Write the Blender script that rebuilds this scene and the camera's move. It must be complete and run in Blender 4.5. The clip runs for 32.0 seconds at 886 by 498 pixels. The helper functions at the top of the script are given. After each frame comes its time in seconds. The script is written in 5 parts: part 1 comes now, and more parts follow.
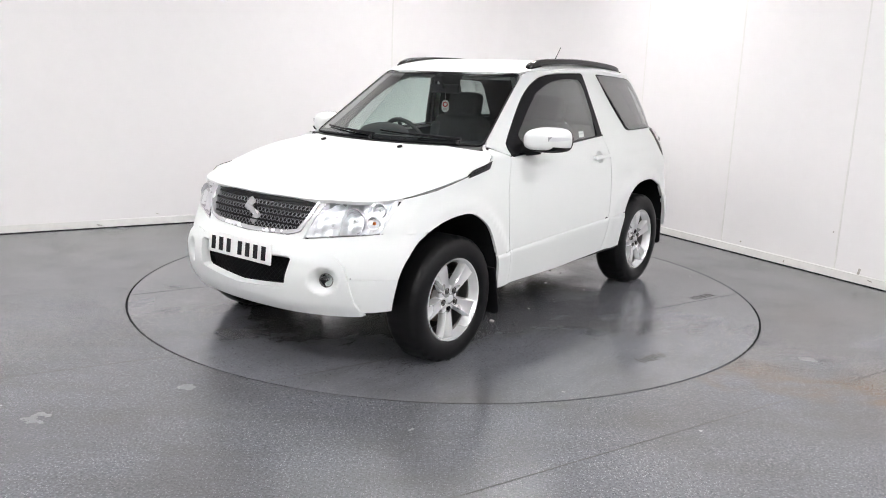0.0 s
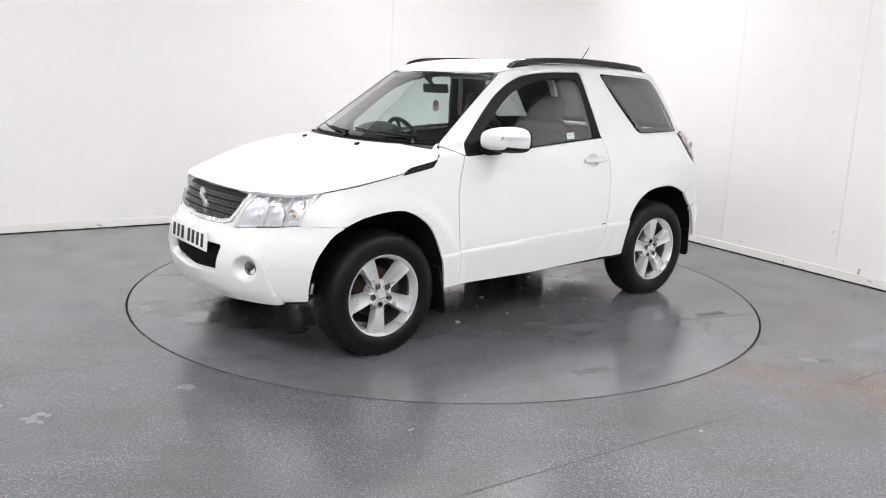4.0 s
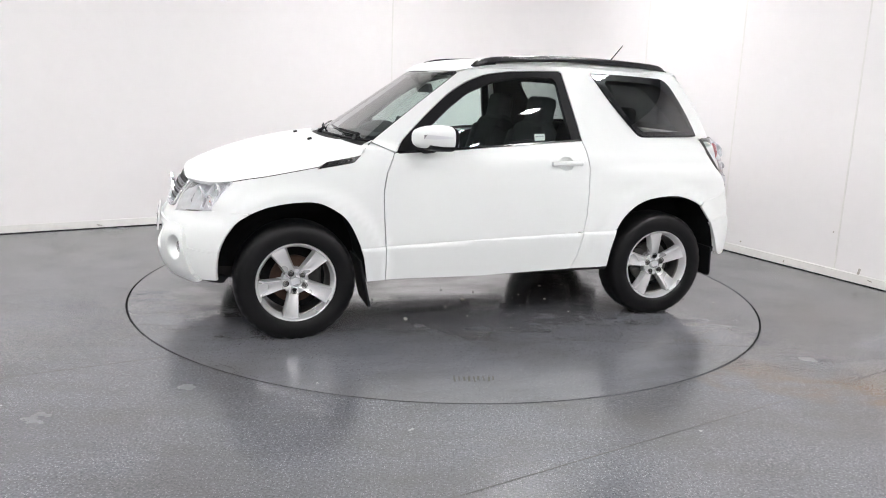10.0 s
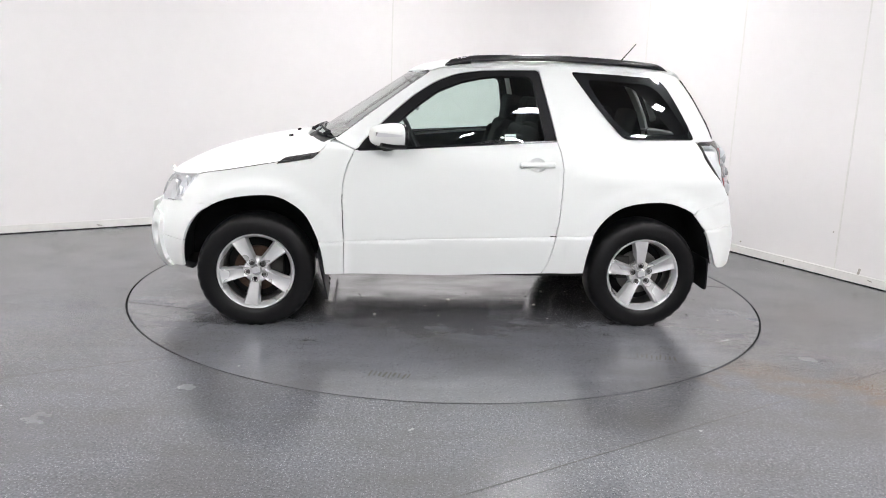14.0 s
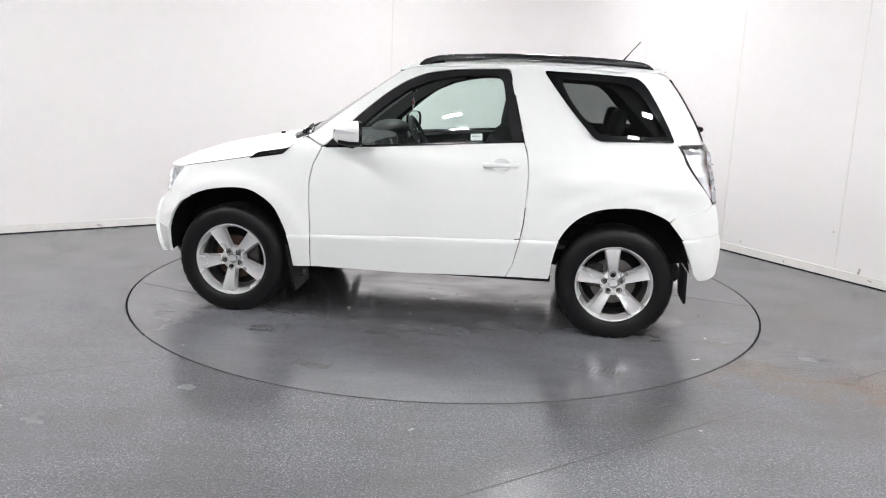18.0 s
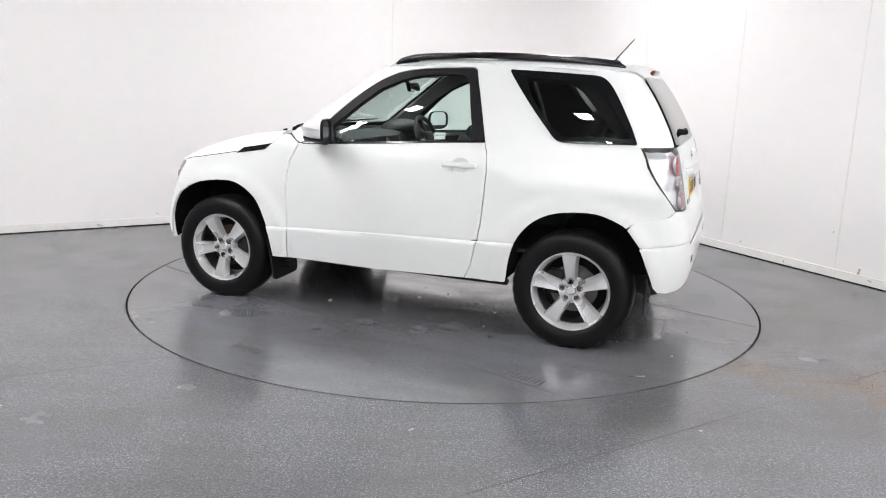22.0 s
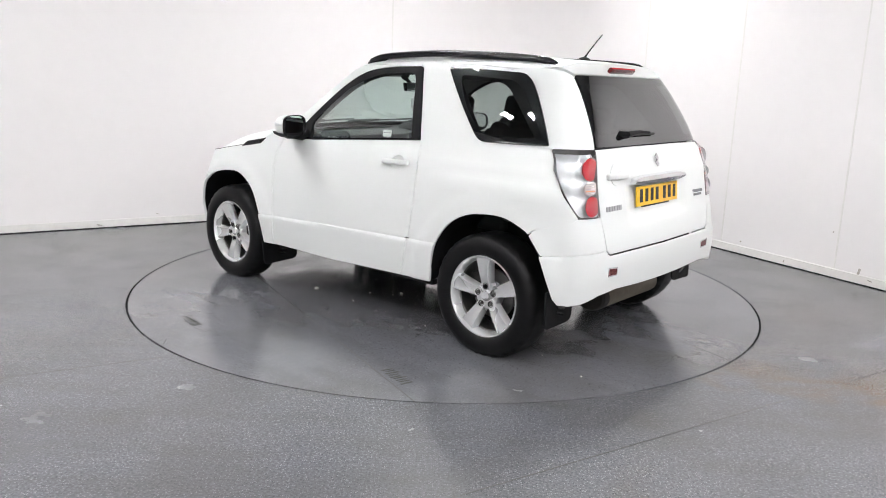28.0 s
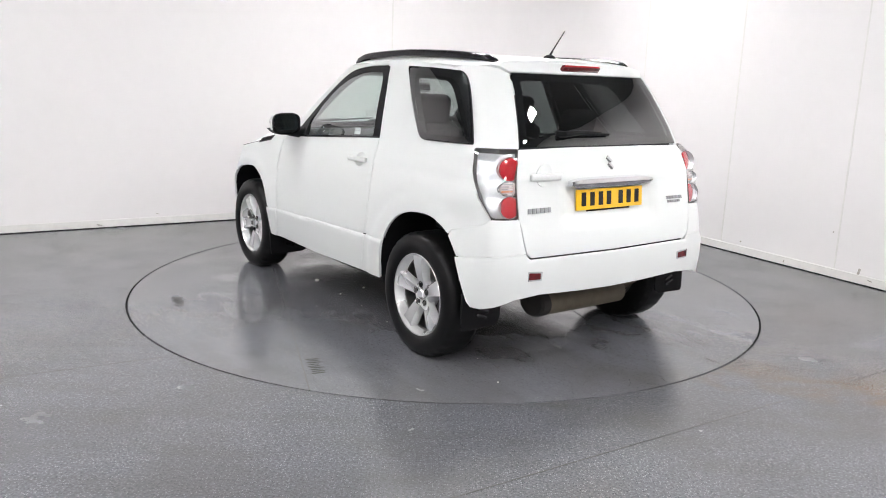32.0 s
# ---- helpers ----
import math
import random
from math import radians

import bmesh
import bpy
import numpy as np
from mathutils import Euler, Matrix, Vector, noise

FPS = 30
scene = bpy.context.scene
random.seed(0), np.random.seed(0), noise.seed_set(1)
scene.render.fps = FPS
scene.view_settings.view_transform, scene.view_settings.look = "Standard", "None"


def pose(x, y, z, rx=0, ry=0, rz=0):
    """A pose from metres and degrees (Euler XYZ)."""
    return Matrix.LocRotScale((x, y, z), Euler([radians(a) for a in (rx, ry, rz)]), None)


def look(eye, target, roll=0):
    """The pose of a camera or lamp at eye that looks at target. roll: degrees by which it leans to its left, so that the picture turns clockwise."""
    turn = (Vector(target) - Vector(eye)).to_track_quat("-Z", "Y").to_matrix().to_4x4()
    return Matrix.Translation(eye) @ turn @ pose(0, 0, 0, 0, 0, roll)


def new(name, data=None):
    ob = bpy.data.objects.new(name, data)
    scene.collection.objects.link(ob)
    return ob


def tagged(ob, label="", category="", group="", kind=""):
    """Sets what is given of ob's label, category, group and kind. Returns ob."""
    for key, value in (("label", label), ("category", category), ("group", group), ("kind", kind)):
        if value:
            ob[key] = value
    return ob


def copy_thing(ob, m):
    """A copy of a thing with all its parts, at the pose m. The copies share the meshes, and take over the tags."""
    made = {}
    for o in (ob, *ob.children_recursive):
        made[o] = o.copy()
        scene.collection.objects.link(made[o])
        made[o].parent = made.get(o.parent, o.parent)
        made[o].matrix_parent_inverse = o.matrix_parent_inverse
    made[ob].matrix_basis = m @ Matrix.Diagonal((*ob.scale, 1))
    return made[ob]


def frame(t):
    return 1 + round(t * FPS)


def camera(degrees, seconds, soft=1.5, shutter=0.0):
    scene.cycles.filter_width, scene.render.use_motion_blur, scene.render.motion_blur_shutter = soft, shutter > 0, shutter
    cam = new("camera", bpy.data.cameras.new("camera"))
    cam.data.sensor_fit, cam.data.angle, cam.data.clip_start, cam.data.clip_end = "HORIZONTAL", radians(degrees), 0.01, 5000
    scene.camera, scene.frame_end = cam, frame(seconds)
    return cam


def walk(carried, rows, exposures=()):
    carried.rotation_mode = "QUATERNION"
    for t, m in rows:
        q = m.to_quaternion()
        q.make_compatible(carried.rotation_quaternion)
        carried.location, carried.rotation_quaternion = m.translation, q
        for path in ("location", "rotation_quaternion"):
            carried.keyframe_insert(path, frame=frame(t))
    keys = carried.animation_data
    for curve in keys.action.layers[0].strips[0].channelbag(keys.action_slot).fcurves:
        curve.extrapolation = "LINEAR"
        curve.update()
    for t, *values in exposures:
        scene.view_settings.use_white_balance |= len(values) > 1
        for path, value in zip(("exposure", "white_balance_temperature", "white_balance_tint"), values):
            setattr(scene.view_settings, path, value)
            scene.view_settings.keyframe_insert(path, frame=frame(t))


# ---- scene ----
# The camera stands still on its tripod.
cam = camera(59.21, 32.0, soft=1.0)
EYE = (0.0, -5.778, 1.527)
AIM = (-0.0287, 3.994, -0.596)
CAM_POSE = look(EYE, AIM, 1.962)
walk(cam, [(0.0, CAM_POSE), (32.0, CAM_POSE)], exposures=[(0.0, 0.0), (32.0, 0.0)])

# ---- light: the sky is shut out, square ceiling panels, some added as fill, light the hall ----
world = bpy.data.worlds.new("world")
scene.world = world
world.use_nodes = True
world.node_tree.nodes["Background"].inputs[0].default_value = (0.02, 0.02, 0.022, 1)
world.node_tree.nodes["Background"].inputs[1].default_value = 1.0
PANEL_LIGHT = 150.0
CEILING = 3.70


# ---- materials ----
def nodes_of(name):
    m = bpy.data.materials.new(name)
    m.use_nodes = True
    return m, m.node_tree.nodes, m.node_tree.links, m.node_tree.nodes["Principled BSDF"]


def plain(name, colour, rough=0.5, metal=0.0, var=0.06, scale=30.0, bump=0.0, coat=0.0, rough_var=0.08, spec=0.5, coat_rough=0.04):
    """A procedural surface: colour with two scales of variation, uneven gloss, fine relief."""
    m, n, l, b = nodes_of(name)
    co = n.new("ShaderNodeTexCoord")
    big = n.new("ShaderNodeTexNoise")
    big.inputs["Scale"].default_value, big.inputs["Detail"].default_value = scale * 0.12, 3
    fine = n.new("ShaderNodeTexNoise")
    fine.inputs["Scale"].default_value, fine.inputs["Detail"].default_value = scale, 4
    for t in (big, fine):
        l.new(co.outputs["Object"], t.inputs["Vector"])
    mix = n.new("ShaderNodeMath")
    mix.operation = "ADD"
    l.new(big.outputs["Fac"], mix.inputs[0])
    l.new(fine.outputs["Fac"], mix.inputs[1])
    ramp = n.new("ShaderNodeMapRange")
    ramp.inputs["From Min"].default_value, ramp.inputs["From Max"].default_value = 0.6, 1.4
    ramp.inputs["To Min"].default_value, ramp.inputs["To Max"].default_value = 1 - var, 1 + var
    l.new(mix.outputs[0], ramp.inputs["Value"])
    col = n.new("ShaderNodeVectorMath")
    col.operation = "SCALE"
    col.inputs[0].default_value = colour
    l.new(ramp.outputs[0], col.inputs["Scale"])
    l.new(col.outputs[0], b.inputs["Base Color"])
    rr = n.new("ShaderNodeMapRange")
    rr.inputs["From Min"].default_value, rr.inputs["From Max"].default_value = 0.3, 0.7
    rr.inputs["To Min"].default_value, rr.inputs["To Max"].default_value = max(0.02, rough - rough_var), min(1, rough + rough_var)
    l.new(big.outputs["Fac"], rr.inputs["Value"])
    l.new(rr.outputs[0], b.inputs["Roughness"])
    b.inputs["Metallic"].default_value = metal
    b.inputs["Specular IOR Level"].default_value = spec
    b.inputs["Coat Weight"].default_value, b.inputs["Coat Roughness"].default_value = coat, coat_rough
    if bump:
        bu = n.new("ShaderNodeBump")
        bu.inputs["Strength"].default_value, bu.inputs["Distance"].default_value = bump, 0.002
        l.new(fine.outputs["Fac"], bu.inputs["Height"])
        l.new(bu.outputs[0], b.inputs["Normal"])
    return m


def glass(name, colour, rough=0.0):
    m, n, l, b = nodes_of(name)
    out = n["Material Output"]
    t = n.new("ShaderNodeBsdfTransparent")
    t.inputs[0].default_value = (*colour, 1)
    g = n.new("ShaderNodeBsdfGlossy")
    g.inputs["Roughness"].default_value = rough + 0.01
    lw = n.new("ShaderNodeLayerWeight")
    lw.inputs[0].default_value = 0.5
    p = n.new("ShaderNodeMath")
    p.operation, p.inputs[1].default_value = "POWER", 2.4
    fr = n.new("ShaderNodeMath")
    fr.operation, fr.inputs[1].default_value, fr.inputs[2].default_value = "MULTIPLY_ADD", 0.88, 0.105
    l.new(lw.outputs["Facing"], p.inputs[0])
    l.new(p.outputs[0], fr.inputs[0])
    mx = n.new("ShaderNodeMixShader")
    l.new(fr.outputs[0], mx.inputs[0])
    l.new(t.outputs[0], mx.inputs[1])
    l.new(g.outputs[0], mx.inputs[2])
    l.new(mx.outputs[0], out.inputs[0])
    return m


def glow(name, colour, strength):
    m, n, l, b = nodes_of(name)
    b.inputs["Base Color"].default_value = (0.8, 0.8, 0.8, 1)
    b.inputs["Emission Color"].default_value = (*colour, 1)
    b.inputs["Emission Strength"].default_value = strength
    return m


def floor_material(name, fleck, warm, wet, pale=1.0):
    """Grey cast floor with fine pale flecks, scuffs, brownish stains and, in the middle, a wet film."""
    m, n, l, b = nodes_of(name)
    co = n.new("ShaderNodeTexCoord")

    def tex(scale, detail=3.0, stretch=None):
        t = n.new("ShaderNodeTexNoise")
        t.inputs["Scale"].default_value, t.inputs["Detail"].default_value = scale, detail
        src = co.outputs["Object"]
        if stretch:
            mp = n.new("ShaderNodeMapping")
            mp.inputs["Scale"].default_value = stretch
            l.new(src, mp.inputs["Vector"])
            src = mp.outputs[0]
        l.new(src, t.inputs["Vector"])
        return t.outputs["Fac"]

    def ramp(src, a, z, lo=0.0, hi=1.0):
        r = n.new("ShaderNodeMapRange")
        for k, v in zip(("From Min", "From Max", "To Min", "To Max"), (a, z, lo, hi)):
            r.inputs[k].default_value = v
        l.new(src, r.inputs["Value"])
        return r.outputs[0]

    def calc(op, a, c):
        x = n.new("ShaderNodeMath")
        x.operation = op
        for sock, v in zip(x.inputs, (a, c)):
            if isinstance(v, float):
                sock.default_value = v
            else:
                l.new(v, sock)
        return x.outputs[0]

    def mixed(fac, a, c):
        x = n.new("ShaderNodeMix")
        x.data_type = "RGBA"
        l.new(fac, x.inputs["Factor"])
        for sock, v in ((x.inputs["A"], a), (x.inputs["B"], c)):
            if isinstance(v, tuple):
                sock.default_value = (*v, 1)
            else:
                l.new(v, sock)
        return x.outputs["Result"]

    def blob(x, y, rx, ry, edge):
        """A soft-edged patch round a place, frayed by noise."""
        d = n.new("ShaderNodeMapping")
        d.inputs["Location"].default_value = (-x / rx, -y / ry, 0)
        d.inputs["Scale"].default_value = (1 / rx, 1 / ry, 0)
        l.new(co.outputs["Object"], d.inputs["Vector"])
        v = n.new("ShaderNodeVectorMath")
        v.operation = "LENGTH"
        l.new(d.outputs[0], v.inputs[0])
        return ramp(calc("ADD", v.outputs["Value"], ramp(mid, 0.3, 0.7, -0.5, 0.5)), 1.15, 1.15 - edge)
    def flecks(scale, size, share):
        """Round specks in some of the cells."""
        v = n.new("ShaderNodeTexVoronoi")
        v.inputs["Scale"].default_value = scale
        l.new(co.outputs["Object"], v.inputs["Vector"])
        sep = n.new("ShaderNodeSeparateColor")
        l.new(v.outputs["Color"], sep.inputs[0])
        return calc("MULTIPLY", ramp(v.outputs["Distance"], size * 0.6, size, 1.0, 0.0), ramp(sep.outputs[0], 1 - share, 1 - share * 0.4))
    cloud, mid, streak = tex(0.5, 3), tex(2.6, 6), tex(3.0, 6, (0.5, 2.2, 1.0))
    fine, speck, dark, chip = tex(85.0, 2), flecks(128.0, 0.40, 0.44), flecks(105.0, 0.42, 0.55), flecks(75.0, 0.18, 0.10)
    patch = tex(1.1, 7)
    base = mixed(ramp(cloud, 0.25, 0.75), tuple(pale * q for q in (0.088, 0.090, 0.099)), tuple(pale * q for q in (0.108, 0.111, 0.125)))
    base = mixed(ramp(mid, 0.42, 0.80, 0.0, 0.40), base, (0.066, 0.066, 0.068))
    base = mixed(ramp(fine, 0.38, 0.72, 0.0, 1.0 * fleck), base, (0.150, 0.154, 0.169))
    base = mixed(calc("MULTIPLY", dark, fleck), base, (0.054, 0.056, 0.067))
    base = mixed(calc("MULTIPLY", speck, fleck), base, (0.265, 0.27, 0.29))
    base = mixed(calc("MULTIPLY", chip, fleck), base, (0.42, 0.42, 0.42))
    base = mixed(ramp(patch, 0.42, 0.68, 0.0, 0.55), base, (0.080, 0.077, 0.073))
    base = mixed(ramp(streak, 0.45, 0.95, 0.0, 0.45), base, (0.066, 0.062, 0.058))
    base = mixed(ramp(tex(0.55, 8), 0.52, 0.85, 0.0, warm), base, (0.105, 0.082, 0.060))
    rough = ramp(mid, 0.25, 0.75, 0.13, 0.29)
    if wet:                                              # wet middle of the turntable
        film = calc("MULTIPLY", blob(0.05, 0.10, 1.55, 1.05, 1.1), ramp(streak, 0.10, 0.55))
        rough = calc("MULTIPLY", rough, ramp(film, 0.0, 1.0, 1.0, 0.55))
        l.new(ramp(film, 0.0, 1.0, 0.30, 1.0), b.inputs["Coat Weight"])
        l.new(calc("MULTIPLY", ramp(film, 0.0, 1.0, 0.18, 0.09), ramp(fine, 0.3, 0.7, 0.7, 1.3)), b.inputs["Coat Roughness"])
        l.new(ramp(film, 0.0, 1.0, 1.9, 2.9), b.inputs["Coat IOR"])
        ripple = n.new("ShaderNodeBump")
        ripple.inputs["Strength"].default_value, ripple.inputs["Distance"].default_value = 0.3, 0.0025
        l.new(tex(9.0, 3, (0.35, 1.6, 1.0)), ripple.inputs["Height"])
        l.new(ripple.outputs[0], b.inputs["Coat Normal"])
    else:                                                # rusty stains on the way to the right-hand wall
        brown = calc("MULTIPLY", blob(2.35, -1.85, 0.75, 0.30, 0.8), ramp(streak, 0.30, 0.60))
        base = mixed(calc("MULTIPLY", brown, 0.75), base, (0.125, 0.083, 0.050))
        brown = calc("MULTIPLY", blob(1.75, -1.45, 0.55, 0.40, 0.9), ramp(streak, 0.35, 0.65))
        base = mixed(calc("MULTIPLY", brown, 0.45), base, (0.110, 0.085, 0.066))
        b.inputs["Coat Weight"].default_value, b.inputs["Coat Roughness"].default_value = 0.20, 0.18
    l.new(base, b.inputs["Base Color"])
    l.new(rough, b.inputs["Roughness"])
    return m


FLOOR = floor_material("cast floor", 1.0, 0.45, False, 0.92)
DISC = floor_material("cast floor of the turntable", 0.70, 0.25, True, 1.38)
WALL = plain("white wall paint", (0.808, 0.785, 0.784), 0.55, var=0.015, scale=9, bump=0.05)
BOARD = plain("scuffed white skirting", (0.76, 0.745, 0.72), 0.5, var=0.08, scale=14, bump=0.1)
CEIL = plain("grey ceiling", (0.14, 0.14, 0.145), 0.8, var=0.05, scale=6)
MARK = plain("worn drag mark", (0.040, 0.037, 0.033), 0.65, var=0.4, scale=80, spec=0.2)
GRIT = plain("dark grit", (0.05, 0.045, 0.04), 0.6)
SCUFF = plain("grey scuff", (0.42, 0.40, 0.36), 0.7, var=0.3, scale=90)
GAP = plain("dark joint", (0.006, 0.006, 0.007), 0.9, spec=0.1)
SEAM = plain("filled floor joint", (0.060, 0.058, 0.056), 0.7, var=0.4, scale=12, spec=0.2)
PAINT = plain("white car paint", (0.735, 0.752, 0.742), 0.42, var=0.004, scale=400, coat=0.5, rough_var=0.0, spec=0.3, coat_rough=0.32)
BLACK = plain("black trim plastic", (0.007, 0.007, 0.008), 0.5, spec=0.14, var=0.15, scale=60, bump=0.1)
GLOSSBLACK = plain("gloss black trim", (0.007, 0.007, 0.009), 0.2, spec=0.35, var=0.1)
RUBBER = plain("tyre rubber", (0.0050, 0.0050, 0.0055), 0.42, spec=0.20, var=0.2, scale=40, bump=0.10)
ALLOY = plain("silver painted alloy", (0.74, 0.745, 0.75), 0.28, 0.62, var=0.04, scale=20, coat=0.4)
STEEL = plain("grey steel", (0.16, 0.155, 0.15), 0.45, 0.9, var=0.2, scale=25)
RUST = plain("rusty brake disc", (0.055, 0.032, 0.022), 0.55, 0.6, var=0.4, scale=35)
CHROME = plain("chrome", (0.82, 0.83, 0.84), 0.08, 1.0, var=0.02)
GLASS = glass("green-tinted car glass", (0.885, 0.985, 0.948))
PRIVACY = glass("dark privacy glass", (0.46, 0.49, 0.48))
REAR_GLASS = glass("darker rear glass", (0.125, 0.135, 0.135))
LAMP_CLEAR = glass("clear lamp cover", (0.96, 0.97, 0.97))
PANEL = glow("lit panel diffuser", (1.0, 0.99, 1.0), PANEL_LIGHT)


# ---- mesh helpers ----
def mesh_of(name, bm, material, smooth_faces=True):
    me = bpy.data.meshes.new(name)
    lay = bm.verts.layers.float_vector.get("skin_normal")
    normals = None
    if lay:                                              # true normals of the skin; folded edges keep their own
        mark = bm.faces.layers.int.get("skin")
        bm.normal_update()
        normals = [tuple(c.vert[lay]) if f[mark] else tuple(f.normal) for f in bm.faces for c in f.loops]
    bm.to_mesh(me)
    bm.free()
    me.materials.append(material)
    if normals:
        me.polygons.foreach_set("use_smooth", [True] * len(me.polygons))
        me.normals_split_custom_set(normals)
    elif smooth_faces:
        me.polygons.foreach_set("use_smooth", [True] * len(me.polygons))
        me.set_sharp_from_angle(angle=radians(40))
    return me


def part(name, bm, material, parent=None, label="", smooth_faces=True):
    """Links a bmesh as one mesh object under a thing or a part."""
    ob = new(name, mesh_of(name, bm, material, smooth_faces))
    ob.parent = parent
    if label:
        tagged(ob, label)
    return ob


def box(bm, size, m=None, bevel=0.0, seg=2):
    g = bmesh.ops.create_cube(bm, size=1.0, matrix=(m or Matrix()) @ Matrix.Diagonal((*size, 1)))
    if bevel:
        es = list({e for v in g["verts"] for e in v.link_edges})
        bmesh.ops.bevel(bm, geom=es, offset=bevel, segments=seg, profile=0.6, affect="EDGES")
    return bm


def tube(bm, pts, r, seg=8, cap=True):
    """A round bar through the given points; r: a radius or one for each point."""
    rs = r if isinstance(r, (list, tuple)) else [r] * len(pts)
    pts = [Vector(p) for p in pts]
    rings = []
    side = None
    for i, p in enumerate(pts):
        d = (pts[min(i + 1, len(pts) - 1)] - pts[max(i - 1, 0)]).normalized()
        if side is None:
            side = d.orthogonal().normalized()
        side = (side - d * side.dot(d)).normalized()
        other = d.cross(side)
        rings.append([bm.verts.new(p + rs[i] * (math.cos(a) * side + math.sin(a) * other)) for a in (2 * math.pi * k / seg for k in range(seg))])
    for a, b in zip(rings, rings[1:]):
        for k in range(seg):
            bm.faces.new((a[k], a[(k + 1) % seg], b[(k + 1) % seg], b[k]))
    if cap:
        bm.faces.new(rings[0][::-1])
        bm.faces.new(rings[-1])
    return bm


def lathe(bm, profile, seg=48, axis="Y", close=False):
    """Turns (radius, offset) pairs round an axis."""
    rings = []
    for r, o in profile:
        ring = []
        for k in range(seg):
            a = 2 * math.pi * k / seg
            c, s = r * math.cos(a), r * math.sin(a)
            ring.append(bm.verts.new((c, o, s) if axis == "Y" else (c, s, o)))
        rings.append(ring)
    pairs = list(zip(rings, rings[1:])) + ([(rings[-1], rings[0])] if close else [])
    for a, b in pairs:
        for k in range(seg):
            bm.faces.new((a[k], a[(k + 1) % seg], b[(k + 1) % seg], b[k]))
    return bm


def fix(bm):
    bmesh.ops.recalc_face_normals(bm, faces=bm.faces)
    return bm


# ---- the hall: floor, turntable pit, walls with a curved corner, skirting, ceiling ----
DISC_R = 2.257
WALL_DIR_L, WALL_DIR_R = radians(31.36), radians(-60.51)
CORNER = Vector((1.151, 4.416))
COVE = 0.70                       # from the corner to where the curve begins, along either wall


def wall_line(step=0.12):
    """Plan of the wall's face: straight, curved corner, straight."""
    u = Vector((math.cos(WALL_DIR_L), math.sin(WALL_DIR_L)))
    v = Vector((math.cos(WALL_DIR_R), math.sin(WALL_DIR_R)))
    a, b = CORNER - u * COVE, CORNER + v * COVE
    turn = WALL_DIR_L - WALL_DIR_R
    rad = COVE / math.tan(turn / 2)
    centre = a + rad * Vector((u.y, -u.x))
    pts = [a - u * 9.5]
    start = math.atan2(a.y - centre.y, a.x - centre.x)
    k = int(turn * rad / step)
    pts += [centre + rad * Vector((math.cos(start - turn * i / k), math.sin(start - turn * i / k))) for i in range(k + 1)]
    pts.append(b + v * 9.5)
    return pts, a, b, u, v


PLAN, SEAM_L, SEAM_R, DIR_L, DIR_R = wall_line()


def offset_line(pts, d):
    """The plan moved by d towards the room."""
    out = []
    for i, p in enumerate(pts):
        t = (pts[min(i + 1, len(pts) - 1)] - pts[max(i - 1, 0)]).normalized()
        out.append(p + d * Vector((t.y, -t.x)))
    return out


def wall_strip(name, near, far, z0, z1, material):
    bm = bmesh.new()
    a, b = offset_line(PLAN, near), offset_line(PLAN, far)
    rows = [[bm.verts.new((p.x, p.y, z)) for p in line] for line, z in ((a, z0), (a, z1), (b, z1), (b, z0))]
    for r, q in zip(rows, rows[1:] + rows[:1]):
        for i in range(len(PLAN) - 1):
            bm.faces.new((r[i], r[i + 1], q[i + 1], q[i]))
    for i in (0, -1):
        bm.faces.new([r[i] for r in rows])
    return part(name, fix(bm), material)


def joint(a, b, parent, w=0.0048):
    d = Vector(b) - Vector(a)
    m = (Vector(a) + Vector(b)) / 2
    bm = box(bmesh.new(), (d.length, w, 0.004), pose(m.x, m.y, -0.0012, 0, 0, math.degrees(math.atan2(d.y, d.x))))
    return part("joint", bm, SEAM, parent, smooth_faces=False)


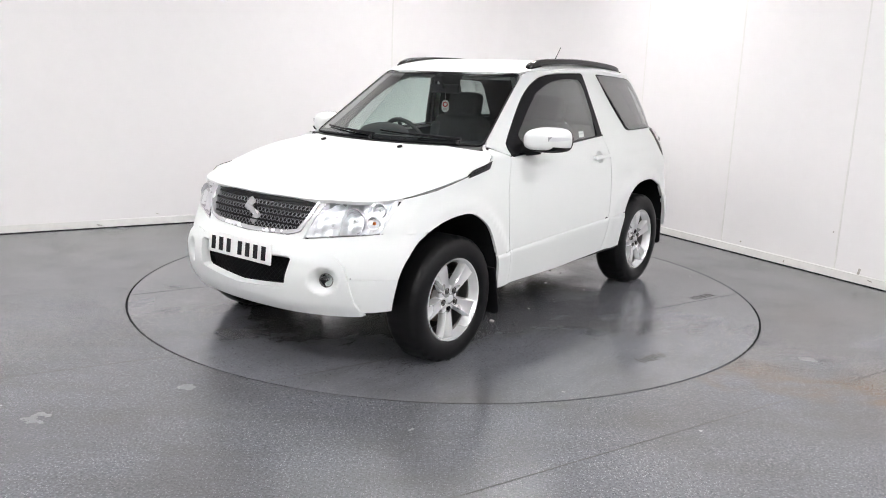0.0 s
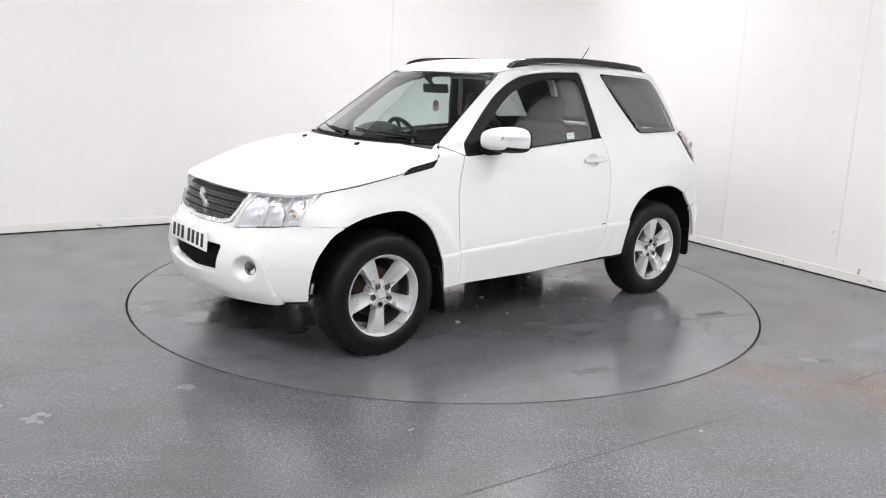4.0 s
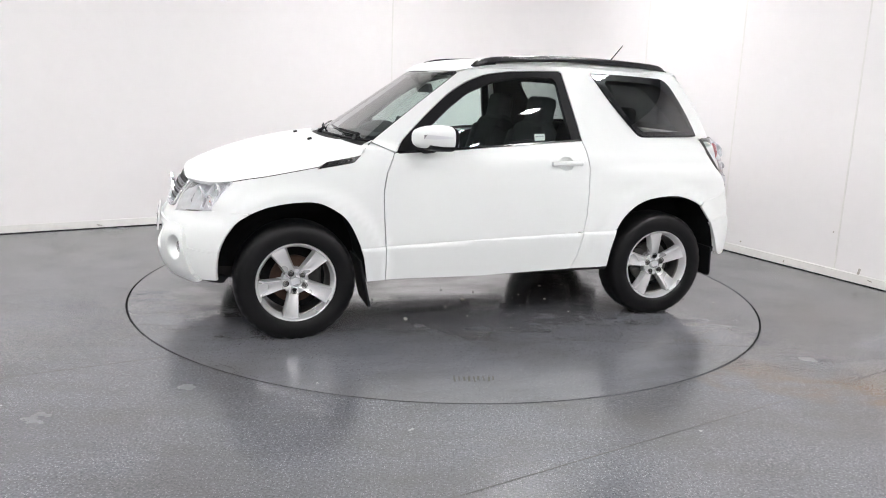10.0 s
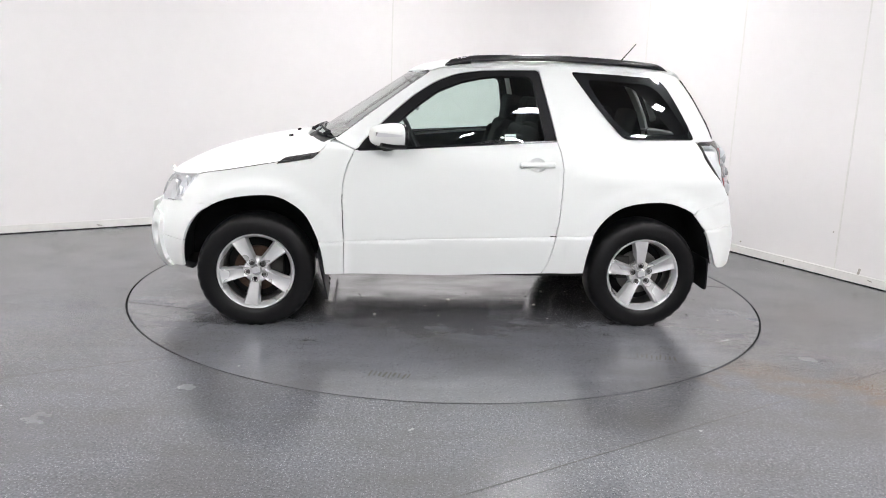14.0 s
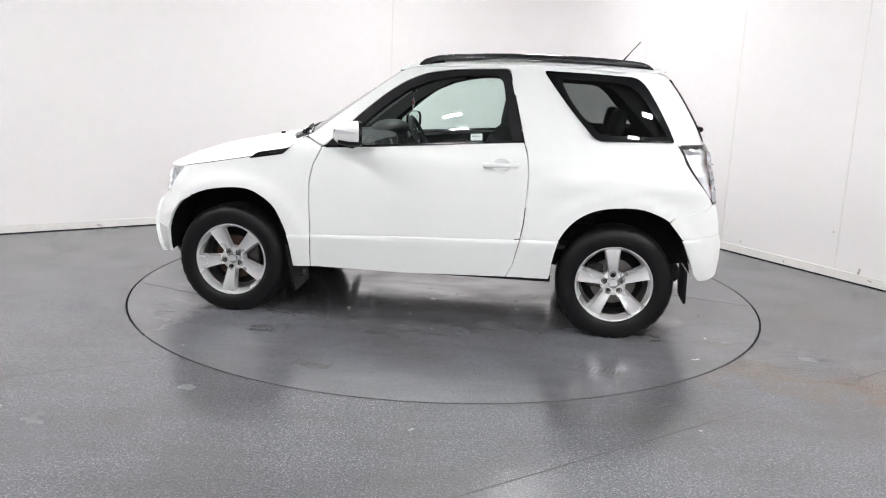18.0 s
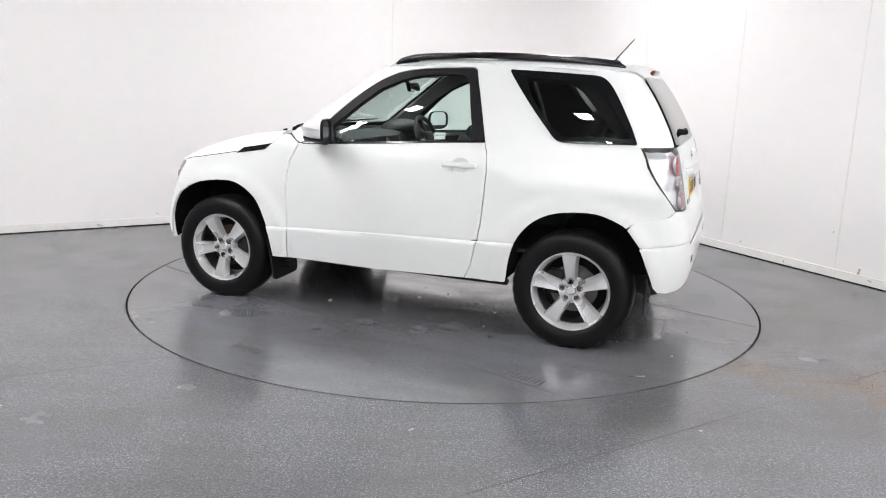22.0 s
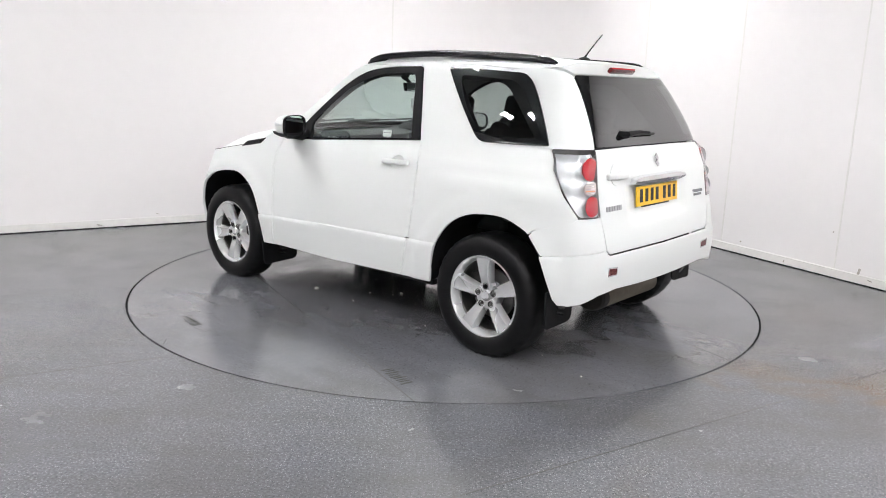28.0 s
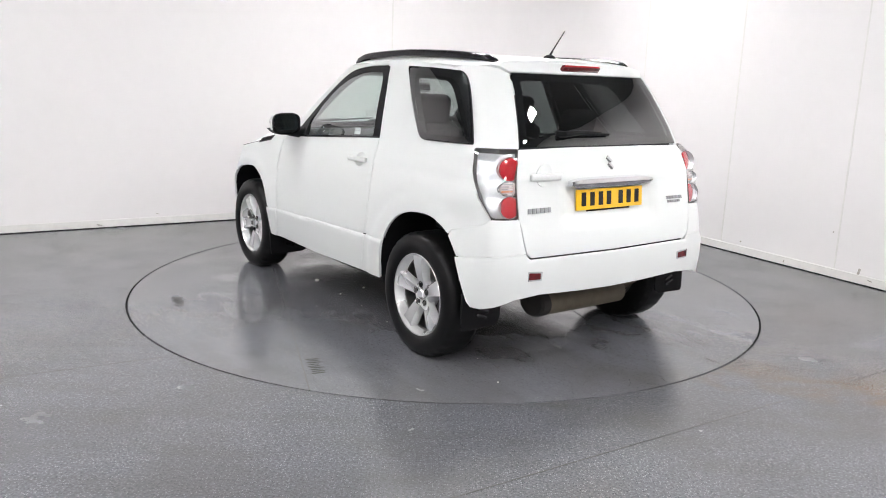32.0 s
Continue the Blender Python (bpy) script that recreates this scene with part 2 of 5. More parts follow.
def build_hall():
    bm = bmesh.new()                                    # floor, one sheet with the round pit cut out
    ring = [bm.verts.new(((DISC_R + 0.006) * math.cos(2 * math.pi * k / 192), (DISC_R + 0.006) * math.sin(2 * math.pi * k / 192), 0)) for k in range(192)]
    low = [bm.verts.new((v.co.x, v.co.y, -0.08)) for v in ring]
    outer = [bm.verts.new((16 * math.cos(2 * math.pi * k / 192), 16 * math.sin(2 * math.pi * k / 192), 0)) for k in range(192)]
    for k in range(192):
        j = (k + 1) % 192
        bm.faces.new((ring[k], ring[j], outer[j], outer[k]))
        bm.faces.new((ring[k], ring[j], low[j], low[k]))
    bmesh.ops.recalc_face_normals(bm, faces=bm.faces)
    tagged(part("floor", bm, FLOOR), "grey flecked cast floor with scuffs and brown stains", "floor", kind="structure")
    floor_ob = bpy.data.objects["floor"]
    for a, b in (((-7.0, -4.75), (-1.515, -1.770)), ((-4.2, -5.80), (6.9, 1.17))):        # joints of the floor sheets
        joint(a, b, floor_ob)
    # black ring put into the turntable's gap in place of the shade there
    bm = lathe(bmesh.new(), [(DISC_R - 0.007, -0.012), (DISC_R + 0.0055, -0.012), (DISC_R + 0.0055, -0.03), (DISC_R - 0.007, -0.03)], 192, "Z", True)
    part("ring_gap_shade", fix(bm), GAP, floor_ob)
    bm = bmesh.new()
    bmesh.ops.create_circle(bm, cap_ends=True, radius=DISC_R + 0.3, segments=64, matrix=Matrix.Translation((0, 0, -0.09)))
    tagged(part("pit", bm, GAP), "dark pit floor below the turntable", "floor", kind="structure")
    tagged(wall_strip("wall_main", 0.0, -0.15, 0.0, CEILING, WALL), "white painted wall with a broadly curved corner", "wall", kind="structure")
    tagged(wall_strip("baseboard", 0.014, 0.0, 0.010, 0.079, BOARD), "scuffed white skirting board along the wall", "baseboard", kind="structure")
    tagged(wall_strip("trim", 0.009, 0.0, 0.0, 0.010, GAP), "dark dirty gap below the skirting board", "trim", kind="structure")
    wall = bpy.data.objects["wall_main"]
    for at, d in ((-2.14, DIR_L), (1.86, DIR_R), (3.12, DIR_R), (4.33, DIR_R)):    # cover strips over the board joints
        n = Vector((d.y, -d.x)) if d is DIR_L else Vector((d.y, -d.x))
        p = CORNER + d * at + n * 0.001
        bm = box(bmesh.new(), (0.016, 0.004, CEILING - 0.08), pose(p.x, p.y, (CEILING + 0.08) / 2, 0, 0, math.degrees(math.atan2(d.y, d.x))), 0.0015, 1)
        part("joint_strip", bm, BOARD, wall)
    for at, d, z, w, h in ((-5.30, DIR_L, 0.033, 0.05, 0.012), (4.28, DIR_R, 0.385, 0.012, 0.012), (3.85, DIR_R, 0.040, 0.012, 0.02), (-4.75, DIR_L, 0.11, 0.03, 0.006),
                           (3.35, DIR_R, 0.12, 0.02, 0.012), (4.55, DIR_R, 0.10, 0.02, 0.06), (4.66, DIR_R, 0.052, 0.04, 0.008), (-3.9, DIR_L, 0.05, 0.03, 0.006)):
        p = CORNER + d * at + Vector((d.y, -d.x)) * (0.0155 if z < 0.079 else 0.001)
        part("scuff", box(bmesh.new(), (w, 0.002, h), pose(p.x, p.y, z, 0, 12, math.degrees(math.atan2(d.y, d.x))), 0.0005, 1), SCUFF, wall, smooth_faces=False)
    bm = bmesh.new()                                    # walls out of view behind the camera, added in white to bounce light onto the car
    for x, y, sx, sy in ((-7.9, -5, 0.2, 16), (7.9, -5, 0.2, 16), (0, -10.2, 15.6, 0.2)):
        box(bm, (sx, sy, CEILING), pose(x, y, CEILING / 2))
    tagged(part("wall_bounce", bm, WALL, smooth_faces=False), "unseen white walls added to bounce light onto the car", "wall", kind="structure")
    bm = box(bmesh.new(), (24, 26, 0.1), pose(0, 0, CEILING + 0.05))
    tagged(part("ceiling", bm, CEIL), "dark grey ceiling with square light panels", "ceiling", kind="structure")


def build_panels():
    """Square lit panels, flush below the ceiling; several are added as fill light."""
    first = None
    # (2.9, -1.9) and the rows behind the camera are added to brighten car and floor
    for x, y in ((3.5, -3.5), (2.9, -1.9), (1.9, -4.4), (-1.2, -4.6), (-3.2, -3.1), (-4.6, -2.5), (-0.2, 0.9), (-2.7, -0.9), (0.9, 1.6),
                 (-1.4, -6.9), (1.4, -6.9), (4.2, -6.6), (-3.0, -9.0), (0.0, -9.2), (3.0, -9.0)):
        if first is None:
            first = tagged(new("ceiling_light"), "square white lit ceiling panel, in a set with added fill panels", "ceiling light", "ceiling panels")
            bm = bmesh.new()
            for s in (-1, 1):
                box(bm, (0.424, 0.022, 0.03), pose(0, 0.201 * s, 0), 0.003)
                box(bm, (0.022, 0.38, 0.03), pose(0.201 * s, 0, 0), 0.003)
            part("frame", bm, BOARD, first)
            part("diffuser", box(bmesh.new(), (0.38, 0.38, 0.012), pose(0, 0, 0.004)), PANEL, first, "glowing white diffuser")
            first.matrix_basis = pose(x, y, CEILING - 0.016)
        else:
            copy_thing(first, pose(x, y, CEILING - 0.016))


build_hall()
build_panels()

# ---- the turntable ----
def build_turntable():
    table = tagged(new("turntable"), "round grey flecked turntable set flush in the floor", "turntable")
    bm = bmesh.new()
    bmesh.ops.create_cone(bm, cap_ends=True, segments=192, radius1=DISC_R - 0.008, radius2=DISC_R - 0.008, depth=0.06, matrix=Matrix.Translation((0, 0, -0.03)))
    part("deck", bm, DISC, table)
    joint((-1.37, 1.785), (2.175, 0.545), table)
    joint((-2.23, 0.055), (1.79, -1.36), table)
    rng = random.Random(4)
    for x, y in ((0.465, 1.872), (-1.080, 1.612)):        # combs of short drag marks
        for k in range(9):
            u = (k - 4) * 0.026
            a = radians(72) + rng.uniform(-0.08, 0.08)
            n = rng.uniform(0.05, 0.085)
            p = Vector((x + u * 0.97, y - u * 0.22 + rng.uniform(-0.01, 0.01)))
            bm = box(bmesh.new(), (n, rng.uniform(0.007, 0.013), 0.003), pose(p.x, p.y, -0.0003, 0, 0, math.degrees(a)))
            part("drag_mark", bm, MARK, table, smooth_faces=False)
    for k in range(46):                                    # grit dropped on the deck
        x, y = rng.gauss(-0.25, 0.75), rng.gauss(0.55, 0.28)
        r = rng.uniform(0.003, 0.008) * (2.0 if k % 9 == 0 else 1)
        bm = bmesh.new()
        bmesh.ops.create_icosphere(bm, subdivisions=1, radius=r, matrix=pose(x, y, r * 0.35, 0, 0, rng.uniform(0, 180)) @ Matrix.Diagonal((1.4, 0.9, 0.5, 1)))
        part("grit", bm, GRIT if k % 3 else SCUFF, table)
    return table


turntable = build_turntable()
# ---- the car's skin: smooth maps from panel coordinates to places ----
def lerp(v, xs, ys):
    return float(np.interp(v, xs, ys))


def smooth(v, xs, ys):
    """Monotone cubic through a few stations."""
    if v <= xs[0]:
        return ys[0]
    if v >= xs[-1]:
        return ys[-1]
    i = max(k for k in range(len(xs) - 1) if xs[k] <= v)
    d = [(ys[k + 1] - ys[k]) / (xs[k + 1] - xs[k]) for k in range(len(xs) - 1)]

    def slope(k):
        if k == 0:
            return d[0]
        if k == len(d):
            return d[-1]
        return 0.0 if d[k - 1] * d[k] <= 0 else 2 * d[k - 1] * d[k] / (d[k - 1] + d[k])
    h = xs[i + 1] - xs[i]
    t = (v - xs[i]) / h
    return (ys[i] * (1 + 2 * t) * (1 - t) ** 2 + slope(i) * h * t * (1 - t) ** 2
            + ys[i + 1] * t * t * (3 - 2 * t) + slope(i + 1) * h * t * t * (t - 1))


ZW = (0.20, 0.30, 0.45, 0.55, 0.70, 0.85, 1.00, 1.08, 1.13, 1.30, 1.45, 1.60, 1.66)
YW = (0.845, 0.868, 0.882, 0.888, 0.885, 0.876, 0.856, 0.832, 0.806, 0.751, 0.702, 0.652, 0.615)
ZF = (0.20, 0.28, 0.40, 0.51, 0.58, 0.66, 0.71, 0.80, 0.89, 0.96, 1.10)
XF = (1.85, 1.90, 1.965, 1.978, 1.965, 1.930, 1.910, 1.882, 1.820, 1.775, 1.60)
ZR = (0.20, 0.30, 0.42, 0.56, 0.70, 0.85, 1.00, 1.20, 1.40, 1.57, 1.66)
XR = (-1.72, -1.79, -1.84, -1.849, -1.842, -1.812, -1.783, -1.735, -1.635, -1.515, -1.42)
X0F, X0R, NF, NR = 0.7, -0.6, 4.0, 8.0


def ring_table(a, b, n):
    """A quarter of a rounded rectangle by its length: (length, cos part, sin part)."""
    rows, last = [], None
    for k in range(401):
        f = math.pi / 2 * k / 400
        c, s = math.sin(f) ** (2 / n), max(math.cos(f), 0.0) ** (2 / n)
        if last:
            rows.append((rows[-1][0] + math.hypot(a * (c - last[0]), b * (s - last[1])), c, s))
        else:
            rows.append((0.0, c, s))
        last = (c, s)
    rows[-1] = (rows[-1][0], 1.0, 0.0)
    return np.array(rows)


RING_F, RING_R, RING_LOW = ring_table(1.2, 0.88, NF), ring_table(1.2, 0.88, NR), ring_table(1.2, 0.88, 12.0)
RING_LOW[:, 0] *= RING_R[-1, 0] / RING_LOW[-1, 0]
SF, SR = X0F + RING_F[-1, 0], X0R - RING_R[-1, 0]      # s of the front's and the rear's middle

# plan of the nose: share of the half width at stations along s, and share of the length at that width
NOSE_S = (1.30, 1.40, 1.45, 1.50, 1.56, 1.62, 1.68, 1.74, 1.80, 1.86, 1.92, 1.98, 2.04, 2.10, 2.16, 2.22, 2.28, 2.35, 2.42, SF)
NOSE_K = (1.0, 0.998, 0.993, 0.983, 0.961, 0.927, 0.884, 0.837, 0.783, 0.725, 0.660, 0.597, 0.536, 0.478, 0.418, 0.355, 0.290, 0.212, 0.130, 0.0)
SHAPE_K = (0.0, 0.06, 0.25, 0.37, 0.45, 0.68, 0.75, 0.853, 0.93, 0.97, 0.983, 0.998, 1.0)
SHAPE_C = (1.0, 0.9996, 0.990, 0.978, 0.965, 0.897, 0.873, 0.815, 0.755, 0.71, 0.667, 0.583, 0.50)
NOSE_AT = np.linspace(X0F, SF, 500)
NOSE_WIDE = np.array([smooth(q, NOSE_S, NOSE_K) for q in NOSE_AT])
NOSE_LONG = np.array([(q - X0F) / 1.2 if q < 1.30 else smooth(k, SHAPE_K, SHAPE_C) for q, k in zip(NOSE_AT, NOSE_WIDE)])


def width(x, z):
    w = smooth(z, ZW, YW)
    if z > 1.1:                                        # the sides draw in towards the windscreen
        d = lerp(z, (1.158, 1.579), (0.691, 0.154)) - x
        w -= 0.075 * max(0.0, 1 - max(d, -0.1) / 0.75) ** 2 * min(1.0, (z - 1.1) / 0.06)
    for xc in (1.21, -1.21):                           # wheel arch flares
        r = math.hypot(x - xc, z - 0.36)
        w += 0.017 * math.exp(-(max(0.0, r - 0.495) / 0.048) ** 2)
    return w


def skin(s, z):
    """Left side, nose and tail of the body: s runs along the side (s = x), round the corners to the middle."""
    if s > X0F and z < 1.12:
        c, k = np.interp(s, NOSE_AT, NOSE_LONG), np.interp(s, NOSE_AT, NOSE_WIDE)
        x = X0F + (smooth(z, ZF, XF) - X0F) * c
        return Vector((x, width(x, z) * k, z))
    if s < X0R:
        q = min(X0R - s, RING_R[-1, 0])
        low = max(0.0, min(1.0, (1.20 - z) / 0.04))     # squarer corners below the glass
        c, k = (float(np.interp(q, RING_R[:, 0], RING_R[:, i]) * (1 - low) + np.interp(q, RING_LOW[:, 0], RING_LOW[:, i]) * low) for i in (1, 2))
        x = X0R + (smooth(z, ZR, XR) - X0R) * c
        return Vector((x, width(x, z) * k, z))
    return Vector((s, width(s, z), z))


def bonnet_map(x, y):
    zc = smooth(x, (0.60, 0.80, 1.05, 1.35, 1.60, 1.75, 1.85), (1.178, 1.157, 1.127, 1.072, 1.006, 0.938, 0.868))
    edge = smooth(x, (0.70, 0.79, 0.84, 0.913, 1.072, 1.37, 1.56, 1.72, 1.85), (1.15, 1.128, 1.074, 1.037, 1.013, 0.959, 0.923, 0.874, 0.84))
    v = abs(y) / smooth(x, (0.70, 0.79, 0.84, 0.913, 1.072, 1.37, 1.56, 1.85), (0.745, 0.775, 0.840, 0.850, 0.852, 0.829, 0.772, 0.70))
    return Vector((x, y, zc + (edge - zc) * v ** lerp(x, (1.1, 1.3, 1.55), (7.0, 6.0, 3.5))))


def screen_map(y, z):
    """The windscreen."""
    x = lerp(z, (1.10, 1.158, 1.579, 1.66), (0.815, 0.735, 0.154, 0.05))
    k = lerp(z, (1.1, 1.6), (0.165, 0.105))
    e = lerp(z, (1.1, 1.6), (0.72, 0.575))
    return Vector((x + k * (1 - (y / e) ** 2), y, z))


def roof_map(x, y):
    zc = smooth(x, (-1.60, -1.50, -1.2, -0.7, -0.2, 0.05, 0.30), (1.60, 1.640, 1.672, 1.690, 1.680, 1.655, 1.595))
    drop = 0.07 * (abs(y) / 0.64) ** 5
    return Vector((x, y, zc - drop))


# ---- panels: outlines laid on the skin, with folded edges ----
def spline(pts, n=4):
    """A smooth open line through the points."""
    out = []
    p = [np.array(q, float) for q in pts]
    for i in range(len(p) - 1):
        a, b, c, d = p[max(i - 1, 0)], p[i], p[i + 1], p[min(i + 2, len(p) - 1)]
        for k in range(n):
            t = k / n
            out.append(tuple(0.5 * (2 * b + (c - a) * t + (2 * a - 5 * b + 4 * c - d) * t * t + (3 * b - a - 3 * c + d) * t ** 3)))
    return out + [tuple(p[-1])]


def rounded(pts, n=4):
    """A closed outline; a third number of a corner is how far back its rounding starts."""
    out = []
    for i, q in enumerate(pts):
        if len(q) < 3 or q[2] <= 0:
            out.append((q[0], q[1]))
            continue
        p = np.array(q[:2], float)
        a, b = (np.array(pts[j % len(pts)][:2], float) - p for j in (i - 1, i + 1))
        a, b = p + a * min(0.5, q[2] / max(1e-9, np.linalg.norm(a))), p + b * min(0.5, q[2] / max(1e-9, np.linalg.norm(b)))
        out += [tuple((1 - t) ** 2 * a + 2 * t * (1 - t) * p + t * t * b) for t in (k / n for k in range(n + 1))]
    return out


def shrink(loop, d):
    """The outline moved inwards by d."""
    p = [np.array(q, float) for q in loop]
    area = sum(a[0] * b[1] - a[1] * b[0] for a, b in zip(p, p[1:] + p[:1]))
    sign = 1 if area > 0 else -1
    out = []
    for i, q in enumerate(p):
        a, b = q - p[i - 1], p[(i + 1) % len(p)] - q
        a, b = a / (np.linalg.norm(a) + 1e-12), b / (np.linalg.norm(b) + 1e-12)
        na, nb = np.array((-a[1], a[0])) * sign, np.array((-b[1], b[0])) * sign
        m = na + nb
        out.append(tuple(q + m * d / max(0.35, (1 + na.dot(nb)))))
    return out


def on_skin(f, a, b, lift=0.0, inward=None):
    """Place on the map f and its outward normal."""
    p = f(a, b)
    e = 0.004
    n = (f(a + e, b) - f(a - e, b)).cross(f(a, b + e) - f(a, b - e))
    n = n.normalized() if n.length > 1e-12 else (p - Vector((0, 0, 0.8))).normalized()
    if n.dot(p - Vector((min(1.2, max(-1.2, p.x)), 0, 0.75 if p.z < 1.3 else 1.1))) < 0:
        n = -n
    return p + n * lift, n


def sheet(loop, f, hole=None, both=False, depth=0.016, lift=0.0, step=0.07, crown=None):
    """One panel as a bmesh. crown: extra lift as a function of the panel's coordinates."""
    loop = list(loop)
    if hole:
        h = list(hole)
        def turn(q):
            return sum(a[0] * b[1] - a[1] * b[0] for a, b in zip(q, q[1:] + q[:1]))
        if turn(loop) * turn(h) > 0:
            h = h[::-1]
        i, j = min(((i, j) for i in range(len(loop)) for j in range(len(h))), key=lambda k: math.dist(loop[k[0]], h[k[1]]))
        loop = loop[:i + 1] + h[j:] + h[:j + 1] + loop[i:]
    bm = bmesh.new()
    bm.faces.new([bm.verts.new((a, b, 0)) for a, b in loop])
    lo = [min(q[k] for q in loop) for k in (0, 1)]
    hi = [max(q[k] for q in loop) for k in (0, 1)]
    for k in (0, 1):
        n = max(1, int((hi[k] - lo[k]) / step))
        for i in range(1, n):
            co = [0, 0, 0]
            no = [0, 0, 0]
            co[k], no[k] = lo[k] + (hi[k] - lo[k]) * i / n, 1
            bmesh.ops.bisect_plane(bm, geom=bm.verts[:] + bm.edges[:] + bm.faces[:], dist=1e-6, plane_co=co, plane_no=no)
    bmesh.ops.remove_doubles(bm, verts=bm.verts, dist=1e-5)
    back, true = {}, {}
    lay, mark = bm.verts.layers.float_vector.new("skin_normal"), bm.faces.layers.int.new("skin")
    rim = [e for e in bm.edges if len(e.link_faces) == 1]
    rim_verts = {v for e in rim for v in e.verts}

    def at(a, b):
        return on_skin(f, a, b, lift + (crown(a, b) if crown else 0))
    for v in bm.verts:
        a, b = v.co.x, v.co.y
        v.co, n = at(a, b)
        if crown:
            e = 0.003
            m = (at(a + e, b)[0] - at(a - e, b)[0]).cross(at(a, b + e)[0] - at(a, b - e)[0])
            if m.length > 1e-12:
                m.normalize()
                n = m if m.dot(n) > 0 else -m
        if both and abs(v.co.y) < 0.002:
            n = Vector((n.x, 0, n.z)).normalized()
        v[lay] = n
        if v in rim_verts:
            back[v] = v.co - n * depth
    for q in bm.faces:
        q[mark] = 1
        q.normal_update()
        if q.normal.dot(sum((v[lay] for v in q.verts), Vector())) < 0:
            q.normal_flip()
    if depth:
        made = {v: bm.verts.new(c) for v, c in back.items()}
        for e in rim:
            a, b = e.verts
            if both and abs(a.co.y) < 0.002 and abs(b.co.y) < 0.002:
                continue
            top = e.link_faces[0]
            k = [c.vert for c in top.loops]
            i = k.index(a)
            if k[(i + 1) % len(k)] is b:
                a, b = b, a
            bm.faces.new((a, b, made[b], made[a]))
    if both:
        g = bmesh.ops.duplicate(bm, geom=bm.verts[:] + bm.edges[:] + bm.faces[:])["geom"]
        flip(bm, [v for v in g if isinstance(v, bmesh.types.BMVert)], [v for v in g if isinstance(v, bmesh.types.BMFace)], lay)
        bmesh.ops.remove_doubles(bm, verts=[v for v in bm.verts if abs(v.co.y) < 0.003], dist=0.002)
    return bm


def flip(bm, verts, faces, lay=None):
    for v in verts:
        v.co.y = -v.co.y
        if lay:
            v[lay] = Vector((v[lay].x, -v[lay].y, v[lay].z))
    bmesh.ops.reverse_faces(bm, faces=faces)


def mirrored(bm):
    flip(bm, bm.verts[:], bm.faces[:], bm.verts.layers.float_vector.get("skin_normal"))
    return bm


def panel(name, loop, f, material, parent, label="", right=False, **k):
    bm = sheet(loop, f, **k)
    ob = part(name, mirrored(bm) if right else bm, material, parent, label)
    return ob


# ---- more materials, for the car ----
SILVER = plain("silver lamp housing", (0.84, 0.85, 0.87), 0.34, 0.45, var=0.05, scale=30)
SATIN = plain("satin silver trim", (0.66, 0.67, 0.69), 0.25, 0.6, var=0.03)
RED = plain("red lamp lens", (0.50, 0.016, 0.026), 0.18, var=0.15, scale=90, coat=0.6)
DARKRED = plain("dark red reflector", (0.11, 0.008, 0.010), 0.2, var=0.3, scale=200, coat=0.5)
AMBER = plain("amber bulb", (0.75, 0.20, 0.05), 0.2)
FACET = plain("faceted lamp reflector", (0.80, 0.805, 0.83), 0.30, 0.70, var=0.05)
MIDLENS = plain("clear smoky lens", (0.70, 0.62, 0.60), 0.15, 0.3, var=0.25, scale=120)
MESH = plain("dull metal mesh", (0.36, 0.37, 0.39), 0.35, 0.5, var=0.1)
GREY = plain("light grey lettering", (0.42, 0.43, 0.44), 0.3, 0.5)
PLATE_W = plain("white plate", (0.78, 0.78, 0.77), 0.35, var=0.02)
PLATE_Y = plain("yellow plate", (0.85, 0.50, 0.02), 0.35, var=0.02)
CLOTH = plain("dark grey seat cloth", (0.020, 0.023, 0.024), 0.95, var=0.15, scale=60, bump=0.08)
TRIM = plain("dark cabin plastic", (0.016, 0.019, 0.0195), 0.6, var=0.15, scale=80, bump=0.2)
GREY_TRIM = plain("grey pillar trim", (0.13, 0.135, 0.132), 0.8, var=0.08, scale=70, bump=0.1)
LINING = plain("grey roof lining", (0.22, 0.23, 0.225), 0.95, var=0.06, scale=60)
BRIGHT = plain("bright lamp reflector", (0.90, 0.91, 0.92), 0.26, 0.60, var=0.04, scale=60)
LINER = plain("black wheel arch liner", (0.008, 0.008, 0.009), 0.85, spec=0.15, var=0.2, scale=30)
UNDER = plain("dusty black underbody", (0.018, 0.017, 0.016), 0.75, var=0.4, scale=12)
EXHAUST = plain("dull tan-grey silencer steel", (0.115, 0.098, 0.070), 0.6, 0.25, var=0.25, scale=18)
WHITE = plain("white card", (0.75, 0.76, 0.75), 0.6, var=0.03)
MIRROR = plain("mirror glass", (0.85, 0.86, 0.87), 0.02, 1.0, var=0.0, rough_var=0.0)

AXLE = Vector((0.0473, 0.1493, 0))          # from the car's middle between the axles to the turntable's axis
HUB_Z, HUB_Y = 0.341, 0.866
car = tagged(new("car"), "white three-door off-road car with black roof rails, standing on the turntable", "car")
SIDES = (False, True)

# outlines on the skin: s runs along the body, z is height
SHUT = [(1.654, 0.923), (1.453, 0.959), (1.141, 1.013), (0.960, 1.037), (0.879, 1.074), (0.839, 1.104)]
DOOR_FRONT = [(0.628, 1.092), (0.640, 1.062), (0.676, 0.983), (0.698, 0.881), (0.700, 0.784), (0.692, 0.62), (0.688, 0.543), (0.688, 0.333)]
DOOR_REAR = [(-0.630, 1.170), (-0.652, 1.110), (-0.668, 1.007), (-0.662, 0.863), (-0.650, 0.688), (-0.632, 0.575), (-0.600, 0.430), (-0.560, 0.345)]
